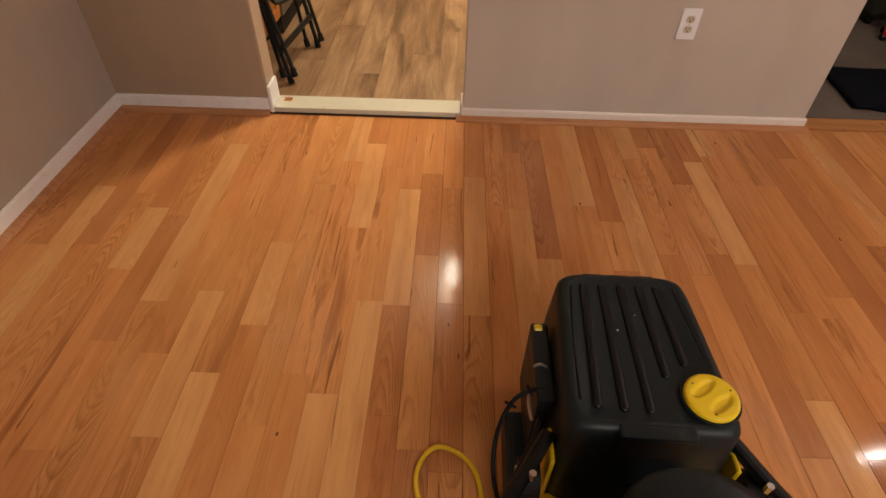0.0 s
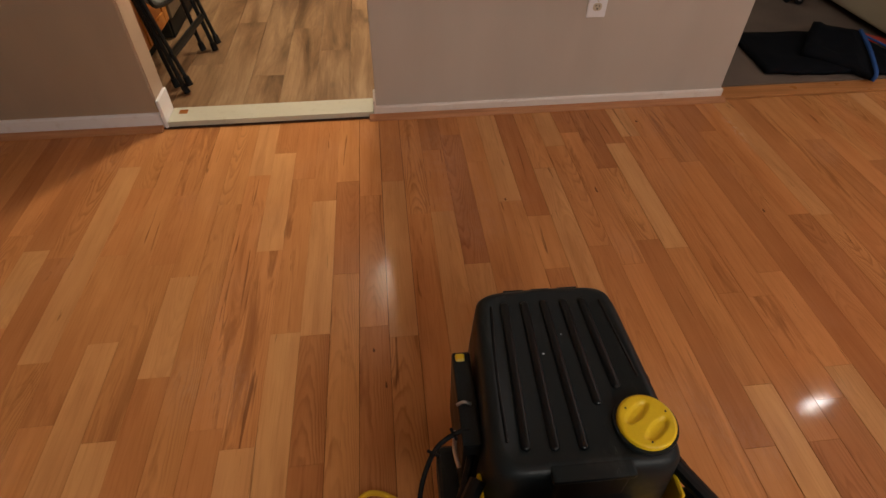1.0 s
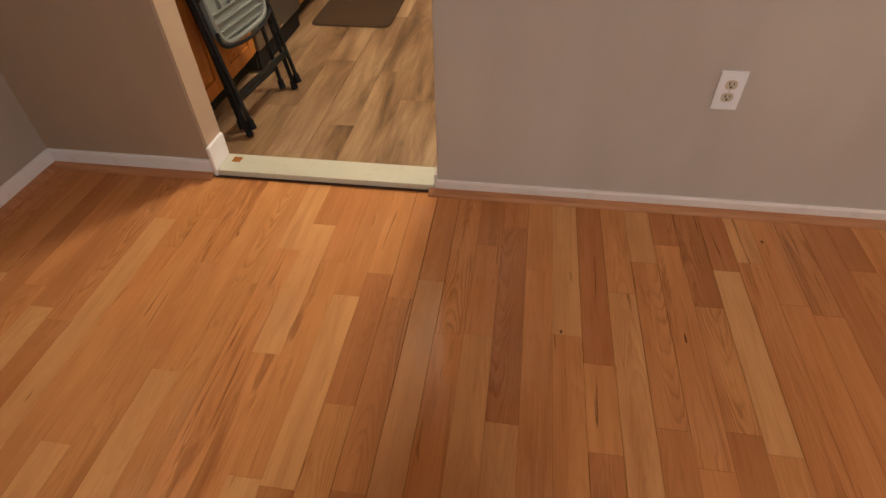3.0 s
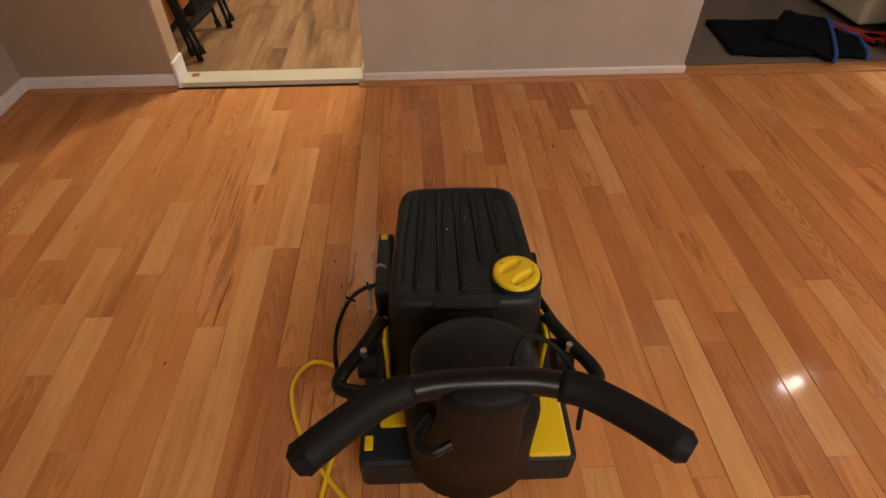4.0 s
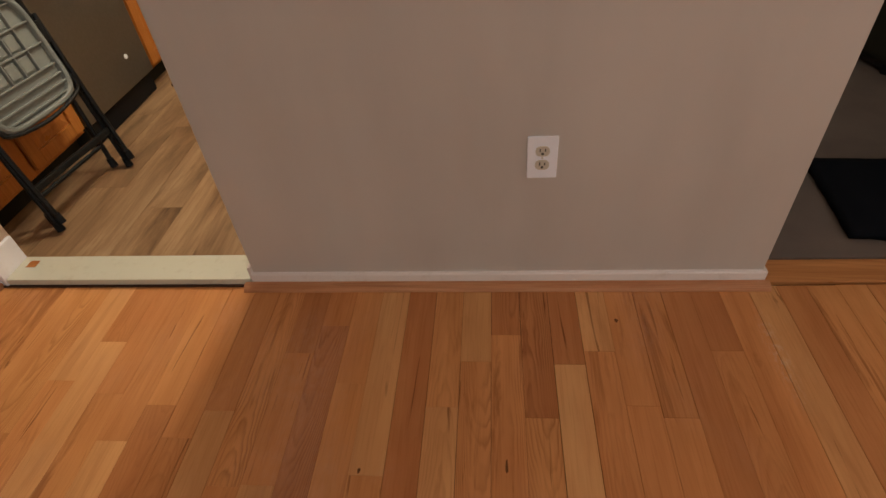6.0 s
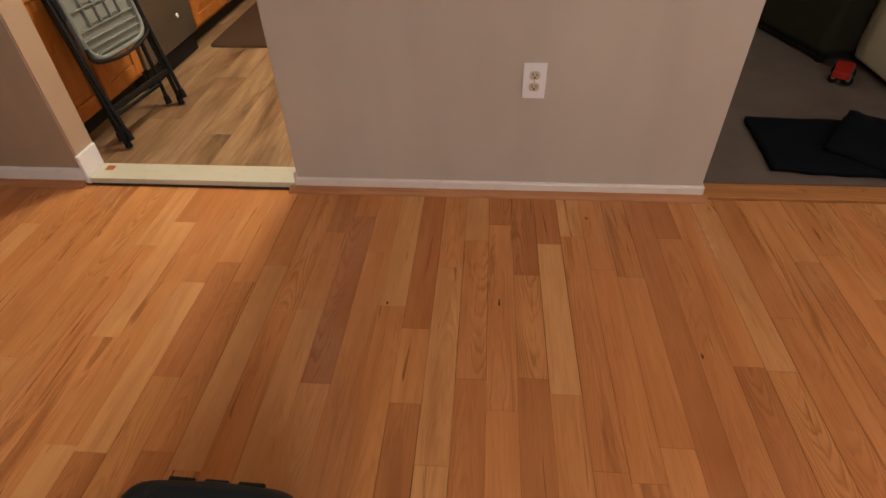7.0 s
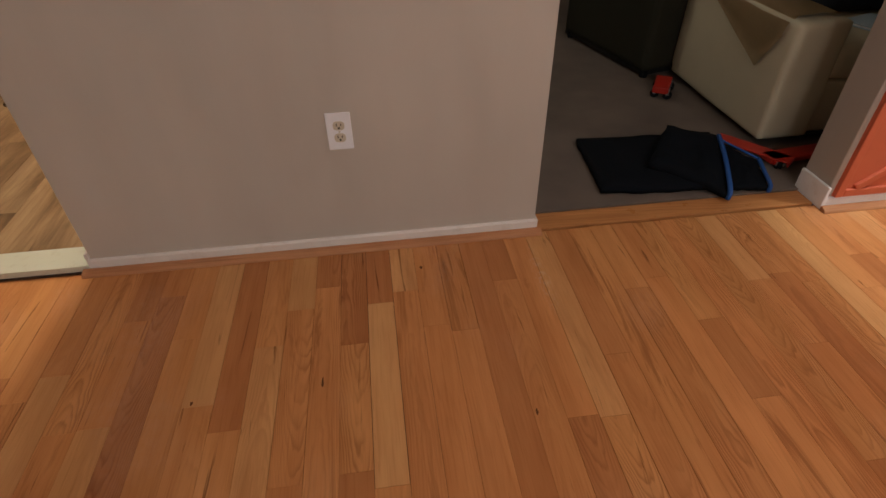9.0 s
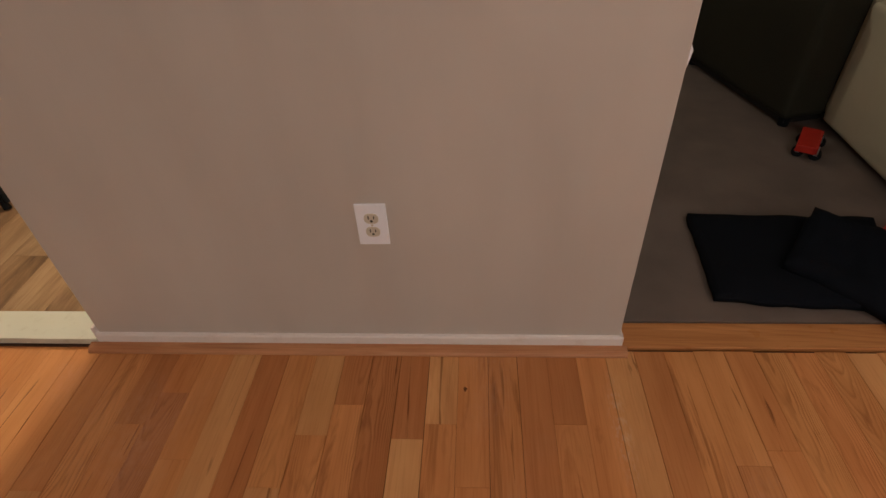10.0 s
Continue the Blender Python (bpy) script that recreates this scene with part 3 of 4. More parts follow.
base_cabinet(4.70, 6.30, 3, "oak base cabinet with raised panel doors beside the dishwasher")

washer = thing("dishwasher", "dark stainless steel dishwasher between oak cabinets", "dishwasher")
part("body", box((-0.60, 4.085, 0.02), (FACE - 0.005, 4.69, 0.87)), OLIVE, washer)
part("door", box((FACE - 0.004, 4.088, 0.115), (FACE + 0.024, 4.687, 0.72), 0.006, 2), STAINLESS, washer, "brushed dark stainless door")
part("control_panel", box((FACE - 0.004, 4.088, 0.728), (FACE + 0.026, 4.687, 0.865), 0.006, 2), STAINLESS, washer)
part("kick_plate", box((FACE - 0.03, 4.10, 0.012), (FACE + 0.004, 4.675, 0.105), 0.003, 1), RUBBER, washer, "black kick plate")
part("badge", drum((FACE + 0.024, 4.52, 0.250), (FACE + 0.029, 4.52, 0.250), 0.012, 0.010, 16), PLATE, washer, "small pale round badge")
part("handle", tube([(FACE + 0.028, 4.15, 0.69), (FACE + 0.06, 4.17, 0.69), (FACE + 0.06, 4.60, 0.69), (FACE + 0.028, 4.62, 0.69)], 0.008), STAINLESS, washer)

setting("worktop", box((-0.645, BACK_Y + 0.005, 0.882), (0.035, 6.30, 0.920), 0.006, 2), plain("worktop_laminate", (0.30, 0.24, 0.18), 0.35), "speckled brown kitchen worktop", "worktop")



def mat_ring(inset, z):
    """Outline of the mat, with rounded corners."""
    ring = []
    for k in range(48):
        c, s = math.cos(2 * math.pi * k / 48), math.sin(2 * math.pi * k / 48)
        ring.append((0.285 + math.copysign(abs(c) ** 0.16, c) * (0.236 - inset), 5.20 + math.copysign(abs(s) ** 0.10, s) * (0.510 - inset), z))
    return ring


kitchen_mat = new("kitchen_mat", mesh_of(loft([mat_ring(0, 0.009), mat_ring(0, 0.014), mat_ring(0.008, 0.020), mat_ring(0.05, 0.0215)]), MAT_FABRIC))
tagged(kitchen_mat, "dark brown cushioned mat on the kitchen floor", "mat")


def folding_chair():
    """A folded chair that leans on the cabinets, seat underside outwards."""
    chair = thing("folding_chair", "folded chair with dark grey steel legs and pale ribbed plastic seat", "chair")
    across, up = Vector((0.045, 0.40, 0)).normalized(), Vector((-0.140, 0.115, 0.69)).normalized()
    up = (up - across * up.dot(across) * 0.45).normalized()
    out = across.cross(up).normalized()
    if out.x < 0:
        out = -out
    foot = Vector((0.178, 3.520, 0.012))

    def at(a, u, o=0.0):
        return foot + across * a + up * u + out * o

    def placed(bm):
        m = Matrix((across, up, out)).transposed().to_4x4()
        m.translation = foot
        bmesh.ops.transform(bm, matrix=m, verts=bm.verts)
        return bm
    W = 0.425
    # front frame: long legs bent over the top behind the backrest
    part("front_frame", tube([at(0, 0.012), at(0, 0.30), at(0.006, 0.84), at(0.05, 0.90), at(W / 2, 0.915), at(W - 0.05, 0.90), at(W - 0.006, 0.84), at(W, 0.30), at(W, 0.012)],
                             0.0105, 10, 5), CHAIR_STEEL, chair)
    part("rear_frame", tube([at(0.028, 0.035, -0.045), at(0.026, 0.30, -0.03), at(0.024, 0.56, -0.022)], 0.0095, 10, 3), CHAIR_STEEL, chair)
    part("rear_frame", tube([at(W - 0.028, 0.035, -0.045), at(W - 0.026, 0.30, -0.03), at(W - 0.024, 0.56, -0.022)], 0.0095, 10, 3), CHAIR_STEEL, chair)
    part("near_frame", tube([at(0.0, 0.045, 0.030), at(-0.004, 0.30, 0.022), at(-0.006, 0.62, 0.018)], 0.0095, 10, 3), CHAIR_STEEL, chair)
    part("near_frame", tube([at(W, 0.045, 0.030), at(W + 0.004, 0.30, 0.022), at(W + 0.006, 0.62, 0.018)], 0.0095, 10, 3), CHAIR_STEEL, chair)
    for a, u, o in ((0, 0.0, 0), (W, 0.0, 0), (0.028, 0.022, -0.045), (W - 0.028, 0.022, -0.045), (0.0, 0.03, 0.030), (W, 0.03, 0.030)):
        part("foot_cap", drum(at(a, u - 0.004, o), at(a, u + 0.035, o), 0.0155, 0.0135, 14), RUBBER, chair, "black rubber foot cap")
    part("crossbar", placed(box((0.0, 0.150, 0.008), (W, 0.176, 0.026), 0.006)), CHAIR_STEEL, chair)
    part("crossbar", tube([at(0.028, 0.115, -0.042), at(W - 0.028, 0.115, -0.042)], 0.008, 10, 1), CHAIR_STEEL, chair)
    for a in (0.012, W - 0.012):
        part("hinge", placed(box((a - 0.010, 0.52, -0.02), (a + 0.010, 0.60, 0.030), 0.004)), CHAIR_STEEL, chair)
    # seat shell with rim, ribs and square pockets on its underside
    lo_u, hi_u = 0.333, 0.722

    def outline(inset, depth):
        ring = []
        for k in range(40):
            t = 2 * math.pi * k / 40
            c, s = math.cos(t), math.sin(t)
            e = 0.42
            x = math.copysign(abs(c) ** e, c) * (0.187 - inset) * (1.0 - 0.06 * s)
            y = math.copysign(abs(s) ** e, s) * ((hi_u - lo_u) / 2 - inset)
            ring.append(at(W / 2 + x, (lo_u + hi_u) / 2 + y, depth))
        return ring
    seat = part("seat", loft([outline(0.004, 0.004), outline(0.0, 0.012), outline(0.0, 0.034), outline(0.006, 0.040), outline(0.014, 0.040), outline(0.018, 0.036), outline(0.020, 0.018)]),
                CHAIR_SEAT, chair, "pale grey-green ribbed plastic seat underside")
    for a in (-0.095, -0.032, 0.032, 0.095):
        part("rib", placed(box((W / 2 + a - 0.003, 0.460, 0.015), (W / 2 + a + 0.003, hi_u - 0.018, 0.033), 0.001, 1)), CHAIR_SEAT, seat)
    for u in (0.365, 0.395, 0.425, 0.46, 0.535, 0.61, 0.68):
        part("rib", placed(box((W / 2 - 0.165, u - 0.003, 0.0155), (W / 2 + 0.165, u + 0.003, 0.0325), 0.001, 1)), CHAIR_SEAT, seat)
    for u in (0.497, 0.572, 0.645):
        for a in (-0.063, 0.0, 0.063):
            part("pocket", placed(box((W / 2 + a - 0.022, u - 0.026, 0.015), (W / 2 + a + 0.022, u + 0.026, 0.026), 0.004)), CHAIR_SEAT, seat)
    part("front_rail", tube([at(0.022, 0.405, 0.036), at(0.040, 0.346, 0.038), at(W / 2, 0.320, 0.040), at(W - 0.040, 0.346, 0.038), at(W - 0.022, 0.405, 0.036)], 0.0075, 10, 5), CHAIR_STEEL, chair)
    back = [[at(W / 2 + sx * 0.185, u, o) for sx, u in ((-1, 0.755), (1, 0.755), (1, 0.89), (-1, 0.89))] for o in (-0.012, 0.010)]
    part("backrest", loft(back), CHAIR_SEAT, chair, "pale plastic backrest")
    return chair


folding_chair()

# ---- living room ----


def cloth_sheet(corners, folds, thickness, seed, lift=(0, 0, 0, 0), nx=28, ny=18):
    """A thick cloth between four floor corners, each lifted off the floor, with waves, sagging edges and an uneven outline."""
    c = [Vector((x, y, 0)) for x, y in corners]
    bm = bmesh.new()
    tops, lows = [], []
    for j in range(ny + 1):
        v = j / ny
        for i in range(nx + 1):
            u = i / nx
            p = (c[0] * (1 - u) + c[1] * u) * (1 - v) + (c[3] * (1 - u) + c[2] * u) * v
            n = noise.noise(Vector((u * 3 + seed, v * 2.2, seed * 1.7)))
            p.x += 0.010 * noise.noise(Vector((u * 5, v * 5, seed + 4)))
            p.y += 0.012 * noise.noise(Vector((u * 5, v * 5, seed + 9)))
            edge = min(u, 1 - u, v, 1 - v)
            raised = (lift[0] * (1 - u) + lift[1] * u) * (1 - v) + (lift[3] * (1 - u) + lift[2] * u) * v
            z = 0.016 + raised + folds * max(0.0, 0.5 + n) * min(1, edge * 6 + 0.25)
            tops.append(bm.verts.new((p.x, p.y, z + thickness)))
            lows.append(bm.verts.new((p.x, p.y, max(0.0125, z - 0.002))))
    w = nx + 1
    for j in range(ny):
        for i in range(nx):
            a, b, d, e = j * w + i, j * w + i + 1, (j + 1) * w + i + 1, (j + 1) * w + i
            bm.faces.new((tops[a], tops[b], tops[d], tops[e]))
            bm.faces.new((lows[e], lows[d], lows[b], lows[a]))
    border = [j * w for j in range(ny + 1)] + [ny * w + i for i in range(1, nx + 1)] + [j * w + nx for j in range(ny - 1, -1, -1)] + [i for i in range(nx - 1, 0, -1)]
    for a, b in zip(border, border[1:] + border[:1]):
        bm.faces.new((tops[a], tops[b], lows[b], lows[a]))
    return bm


blanket = thing("moving_blanket", "folded black quilted moving blanket with blue binding on the carpet", "blanket")
part("lower_fold", cloth_sheet([(2.845, 3.415), (3.36, 3.365), (3.50, 3.80), (2.885, 3.835)], 0.020, 0.018, 1.0), BLANKET, blanket, smooth=True)
part("upper_fold", cloth_sheet([(3.085, 3.540), (3.310, 3.308), (3.432, 3.640), (3.270, 3.775)], 0.026, 0.024, 5.0, (0.016, 0.0, 0.062, 0.058)), BLANKET, blanket, smooth=True)
part("loose_corner", cloth_sheet([(3.325, 3.365), (3.495, 3.335), (3.548, 3.505), (3.425, 3.625)], 0.014, 0.016, 8.0, (0.004, 0.0, 0.016, 0.050)), BLANKET, blanket, smooth=True)
for radius, way in ((0.0095, [(3.311, 3.304, 0.018), (3.314, 3.309, 0.050), (3.345, 3.39, 0.072), (3.390, 3.51, 0.092), (3.434, 3.640, 0.106)]),
                    (0.0085, [(3.496, 3.332, 0.016), (3.500, 3.338, 0.042), (3.522, 3.42, 0.054), (3.550, 3.505, 0.058)]),
                    (0.0050, [(3.436, 3.630, 0.094), (3.49, 3.570, 0.078), (3.548, 3.507, 0.060)])):
    part("binding", tube(way, radius, 10, 5), BLUE, blanket, "blue edge binding", smooth=True)


def dolly(place, turn, half, label, tall=1.0):
    """A low furniture dolly: bent red sheet-steel channel on swivel casters."""
    cart = thing("furniture_dolly", label, "dolly", place, turn, group="furniture dollies")
    k, w = tall, 0.036
    part("deck", box((-half, -w, 0.066 * k), (half, w, 0.076 * k), 0.003), RED, cart)
    part("lip", box((-half, -w - 0.006, 0.046 * k), (half, -w, 0.0755 * k), 0.002), RED, cart)
    part("lip", box((-half - 0.006, -w, 0.046 * k), (-half, w, 0.0755 * k), 0.002), RED, cart)
    for x in (-half + 0.025, half - 0.025):
        for y in (-w - 0.004, w - 0.012):
            r = 0.0225 * k
            caster = part("caster", drum((x - 0.009, y, 0.012 + r), (x + 0.009, y, 0.012 + r), r, sides=18), RUBBER, cart, "black caster wheel")
            part("fork", box((x - 0.014, y - 0.008, 0.012 + r), (x - 0.010, y + 0.008, 0.066 * k), 0.001, 1), STEEL, caster)
            part("fork", box((x + 0.010, y - 0.008, 0.012 + r), (x + 0.014, y + 0.008, 0.066 * k), 0.001, 1), STEEL, caster)
    return cart


dolly((3.590, 3.612, 0), 128, 0.155, "red steel furniture dolly under the corner of the beige armchair", 0.68)
dolly((3.770, 3.555, 0), 7, 0.16, "red steel furniture dolly under the front of the beige armchair", 0.68)
dolly((3.500, 4.300, 0), 58, 0.085, "short red steel furniture dolly on casters on the carpet")


def soft_block(lo, hi, bevel, bulge, seed):
    """An upholstered block with rounded edges and gently uneven faces."""
    bm = box(lo, hi, bevel, 3)
    bmesh.ops.subdivide_edges(bm, edges=[e for e in bm.edges if e.calc_length() > 0.12], cuts=6, use_grid_fill=True)
    mid = (Vector(lo) + Vector(hi)) / 2
    for v in bm.verts:
        d = (v.co - mid)
        d.z = 0
        if d.length > 0:
            v.co += d.normalized() * bulge * noise.noise(v.co * 3.1 + Vector((seed, 0, 0)))
    return bm


armchair = thing("armchair", "beige upholstered armchair standing on red dollies", "armchair", (-0.082, -0.035, 0))
part("arm", soft_block((3.72, 3.70, 0.052), (3.955, 4.53, 0.545), 0.024, 0.010, 1), BEIGE, armchair, smooth=True)
part("front_rail", soft_block((3.93, 3.725, 0.052), (4.58, 3.80, 0.30), 0.02, 0.006, 2), BEIGE, armchair, smooth=True)
part("seat_cushion", soft_block((3.93, 3.70, 0.30), (4.58, 4.40, 0.45), 0.05, 0.010, 3), BEIGE, armchair, smooth=True)
part("arm", soft_block((4.56, 3.70, 0.052), (4.80, 4.53, 0.545), 0.024, 0.010, 4), BEIGE, armchair, smooth=True)
part("backrest", soft_block((3.74, 4.40, 0.052), (4.78, 4.60, 0.92), 0.06, 0.012, 5), BEIGE, armchair, smooth=True)
part("bottom_board", box((3.735, 3.72, 0.050), (4.785, 4.58, 0.066)), OLIVE, armchair)
# arm cover: draped over the arm, its corner hanging down the side as a point
bm = bmesh.new()
for j in range(13):
    y = 3.76 + 0.60 * j / 12
    past = y - 3.86
    drop = 0.545 - 0.02 - 0.20 * max(0.0, 1 - past / 0.48 if past > 0 else 1 + past / 0.13)
    for x, z in ((3.708, drop), (3.706, (drop + 0.52) / 2), (3.712, 0.525), (3.745, 0.556), (3.84, 0.562), (3.93, 0.556)):
        bm.verts.new((x, y + 0.01 * noise.noise(Vector((x * 9, y * 7, z * 5))), z))
bm.verts.ensure_lookup_table()
for j in range(12):
    for i in range(5):
        bm.faces.new([bm.verts[k] for k in (j * 6 + i, j * 6 + i + 1, j * 6 + i + 7, j * 6 + i + 6)])
bmesh.ops.solidify(bm, geom=bm.faces[:], thickness=0.006)
part("arm_cover", bm, TAN_COVER, armchair, "tan cover draped over the arm", smooth=True)

recliner = thing("recliner", "dark olive-brown upholstered chair on short feet", "armchair", (3.47, 4.47, 0), 14)
part("side", soft_block((0.0, 0.0, 0.055), (0.24, 0.82, 0.60), 0.04, 0.010, 6), OLIVE, recliner, smooth=True)
part("side", soft_block((0.66, 0.0, 0.055), (0.90, 0.82, 0.60), 0.04, 0.010, 7), OLIVE, recliner, smooth=True)
part("plinth", box((0.03, 0.03, 0.030), (0.87, 0.84, 0.062)), SLOT, recliner)
part("front_panel", soft_block((0.22, 0.015, 0.055), (0.68, 0.12, 0.44), 0.03, 0.008, 8), OLIVE, recliner, smooth=True)
part("seat_cushion", soft_block((0.22, 0.02, 0.42), (0.68, 0.70, 0.52), 0.04, 0.010, 9), OLIVE, recliner, smooth=True)
part("backrest", soft_block((0.10, 0.66, 0.055), (0.80, 0.90, 1.02), 0.06, 0.012, 10), OLIVE, recliner, smooth=True)
for x, y in ((0.05, 0.05), (0.85, 0.05), (0.05, 0.80), (0.85, 0.80)):
    part("foot", drum((x, y, 0.012), (x, y, 0.062), 0.022, 0.030, 14), RUBBER, recliner)

pillow = tagged(new("throw_pillow", mesh_of(soft_block((4.05, 4.02, 0.455), (4.45, 4.34, 0.64), 0.07, 0.02, 11), NAVY, True)), "dark navy pillow on the beige armchair seat", "pillow")
book = thing("folder", "pale blue folder lying on the beige armchair seat", "folder", (4.16, 3.88, 0.452), 18)
part("cover", box((-0.10, -0.08, 0.0), (0.10, 0.08, 0.004), 0.001, 1), PAPER, book)
part("pages", box((-0.096, -0.076, 0.004), (0.096, 0.076, 0.012)), PLATE, book)
part("cover", box((-0.10, -0.08, 0.012), (0.10, 0.08, 0.016), 0.001, 1), PAPER, book)

# ---- floor machine ----
machine = thing("floor_machine", "black walk-behind floor polishing machine with yellow cap and trim", "floor machine", (1.345, 1.885, 0), -1)


def tank_ring(z, inset, lift=0.0):
    """Outline of the tank: narrow rounded front, wider back."""
    ring = []
    for k in range(56):
        t = 2 * math.pi * k / 56
        c, s = math.cos(t), math.sin(t)
        e = 0.20
        y = -0.185 + math.copysign(abs(s) ** e, s) * (0.188 - inset)
        half = 0.141 + 0.016 * min(1.0, max(0.0, -y) / 0.30) - inset
        x = math.copysign(abs(c) ** e, c) * half
        bow = 0.012 * (1 - (x / 0.15) ** 2) if s > 0.5 else 0.0
        ring.append((x, y + bow, z))
    return ring


tank = part("tank", loft([tank_ring(0.085, 0.012), tank_ring(0.11, 0.002), tank_ring(0.24, -0.006), tank_ring(0.345, 0.0), tank_ring(0.392, 0.003),
                          tank_ring(0.405, 0.010), tank_ring(0.410, 0.020), tank_ring(0.4100, 0.026), tank_ring(0.4070, 0.029), tank_ring(0.4070, 0.10)]),
            BLACK, machine, "scuffed black ribbed plastic tank", smooth=True)


def rib(x, y0, y1):
    """A rounded rib moulded on the tank top, spread towards the back like the tank."""
    bm = bmesh.new()
    rings = []
    for r, h in ((0.0088, -0.003), (0.0085, 0.0012), (0.0072, 0.0036), (0.0045, 0.0050), (0.0018, 0.0054)):
        ring = []
        for k in range(20):
            a = 2 * math.pi * k / 20
            yy = (y1 if math.sin(a) >= 0 else y0) + r * math.sin(a)
            ring.append(bm.verts.new((x * (1 + 0.22 * min(1, -yy / 0.35)) + r * math.cos(a), yy, 0.4070 + h)))
        rings.append(ring)
    for a, b in zip(rings, rings[1:]):
        for k in range(20):
            bm.faces.new((a[k], a[(k + 1) % 20], b[(k + 1) % 20], b[k]))
    bm.faces.new(rings[-1])
    part("rib", bm, TUBE, tank, smooth=True)


for x, near in ((-0.080, -0.318), (-0.042, -0.322), (-0.004, -0.324), (0.034, -0.250), (0.070, -0.222)):
    rib(x, near, -0.036)
for s in (-1, 1):
    part("edge_line", tube([(s * 0.107, -0.035, 0.4065), (s * 0.120, -0.17, 0.4065), (s * 0.124, -0.21 if s > 0 else -0.31, 0.4065)], 0.0030, 6, 4), TUBE, tank)
for x, y, r in ((-0.030, -0.150, 0.0022), (0.012, -0.110, 0.0014), (-0.046, -0.215, 0.0018)):
    part("paint_speck", loft([[(x + r * f * math.cos(a) * (1 + 0.5 * math.sin(3 * a)), y + r * f * math.sin(a), z) for a in [k * math.pi / 6 for k in range(12)]] for f, z in ((1, 0.4065), (0.8, 0.4078))]),
         PLATE, tank, "white paint speck")
for x, w in ((-0.055, 0.030), (0.0, 0.026), (0.055, 0.030)):
    part("front_tab", box((x - w / 2 - 0.006, -0.004, 0.388), (x + w / 2 + 0.006, 0.0125, 0.3985), 0.003), BLACK, tank)
# rear grip recess
part("grip_recess", box((-0.058, -0.3775, 0.335), (0.058, -0.360, 0.396), 0.004), SLOT, tank, "dark moulded grip recess")
part("grip_lip", box((-0.066, -0.380, 0.396), (0.066, -0.352, 0.4105), 0.005), BLACK, tank)
part("side_knob", drum((0.150, -0.185, 0.325), (0.170, -0.185, 0.325), 0.030, 0.027, 28), RUBBER, tank)


def cap_mesh(radius, height):
    """The round filler cap: two finger hollows leave a bar across it."""
    bm = bmesh.new()
    rows, cols = 16, 56
    grid = []
    for i in range(rows + 1):
        r = radius * i / rows
        row = []
        for k in range(cols):
            a = 2 * math.pi * k / cols
            x, y = r * math.cos(a), r * math.sin(a)
            u, v = (x * 0.80 + y * 0.60) / radius, (-x * 0.60 + y * 0.80) / radius
            dip = 0.0
            for side in (-1, 1):
                q = ((v - side * 0.40) / 0.22) ** 2 + (u / 0.62) ** 2
                dip = max(dip, min(1.0, max(0.0, (1.0 - q) * 2.6)))
            rim = max(0.0, (i - rows + 1.5) / 1.5)
            row.append(bm.verts.new((x, y, height - 0.006 * dip - 0.003 * rim * rim)))
        grid.append(row)
    low = [bm.verts.new((radius * math.cos(2 * math.pi * k / cols), radius * math.sin(2 * math.pi * k / cols), 0)) for k in range(cols)]
    for i in range(1, rows):
        for k in range(cols):
            bm.faces.new((grid[i][k], grid[i][(k + 1) % cols], grid[i + 1][(k + 1) % cols], grid[i + 1][k]))
    bmesh.ops.remove_doubles(bm, verts=grid[0], dist=1e-6)
    bm.verts.ensure_lookup_table()
    centre = [v for v in grid[0] if v.is_valid][0]
    for k in range(cols):
        bm.faces.new((centre, grid[1][k], grid[1][(k + 1) % cols]))
        bm.faces.new((grid[rows][k], low[k], low[(k + 1) % cols], grid[rows][(k + 1) % cols]))
    return bm


collar = part("cap_collar", drum((0, 0, -0.012), (0, 0, 0.004), 0.053, 0.052, 40), BLACK, tank, smooth=False)
collar.matrix_basis = pose(0.104, -0.300, 0.411)
cap = part("filler_cap", cap_mesh(0.0475, 0.012), YELLOW, tank, "bright yellow round filler cap", smooth=True)
cap.matrix_basis = pose(0.104, -0.300, 0.412)
for a in (20, 140, 262):
    part("cap_rivet", drum((0.037 * math.cos(radians(a)), 0.037 * math.sin(radians(a)), 0.008), (0.037 * math.cos(radians(a)), 0.037 * math.sin(radians(a)), 0.0126), 0.0018, sides=8), SLOT, cap)

# brush deck and frame
deck = part("brush_deck", box((-0.228, -0.55, 0.018), (0.228, -0.17, 0.125), 0.018, 3), BLACK, machine)
part("skirt", box((-0.215, -0.54, 0.0), (0.215, -0.18, 0.022), 0.006), RUBBER, deck)
part("yellow_plate", box((0.125, -0.545, 0.120), (0.212, -0.40, 0.133), 0.006), YELLOW, deck)
part("yellow_plate", box((-0.185, -0.470, 0.120), (-0.120, -0.36, 0.132), 0.006), YELLOW, deck)
part("yellow_tag", box((-0.216, -0.520, 0.122), (-0.198, -0.488, 0.130), 0.002, 1), YELLOW, deck)
part("chassis", box((-0.120, -0.50, 0.115), (0.120, -0.10, 0.235), 0.015), RUBBER, machine)
part("front_foot", box((-0.115, -0.17, 0.0), (0.115, -0.03, 0.10), 0.02, 3), RUBBER, machine)
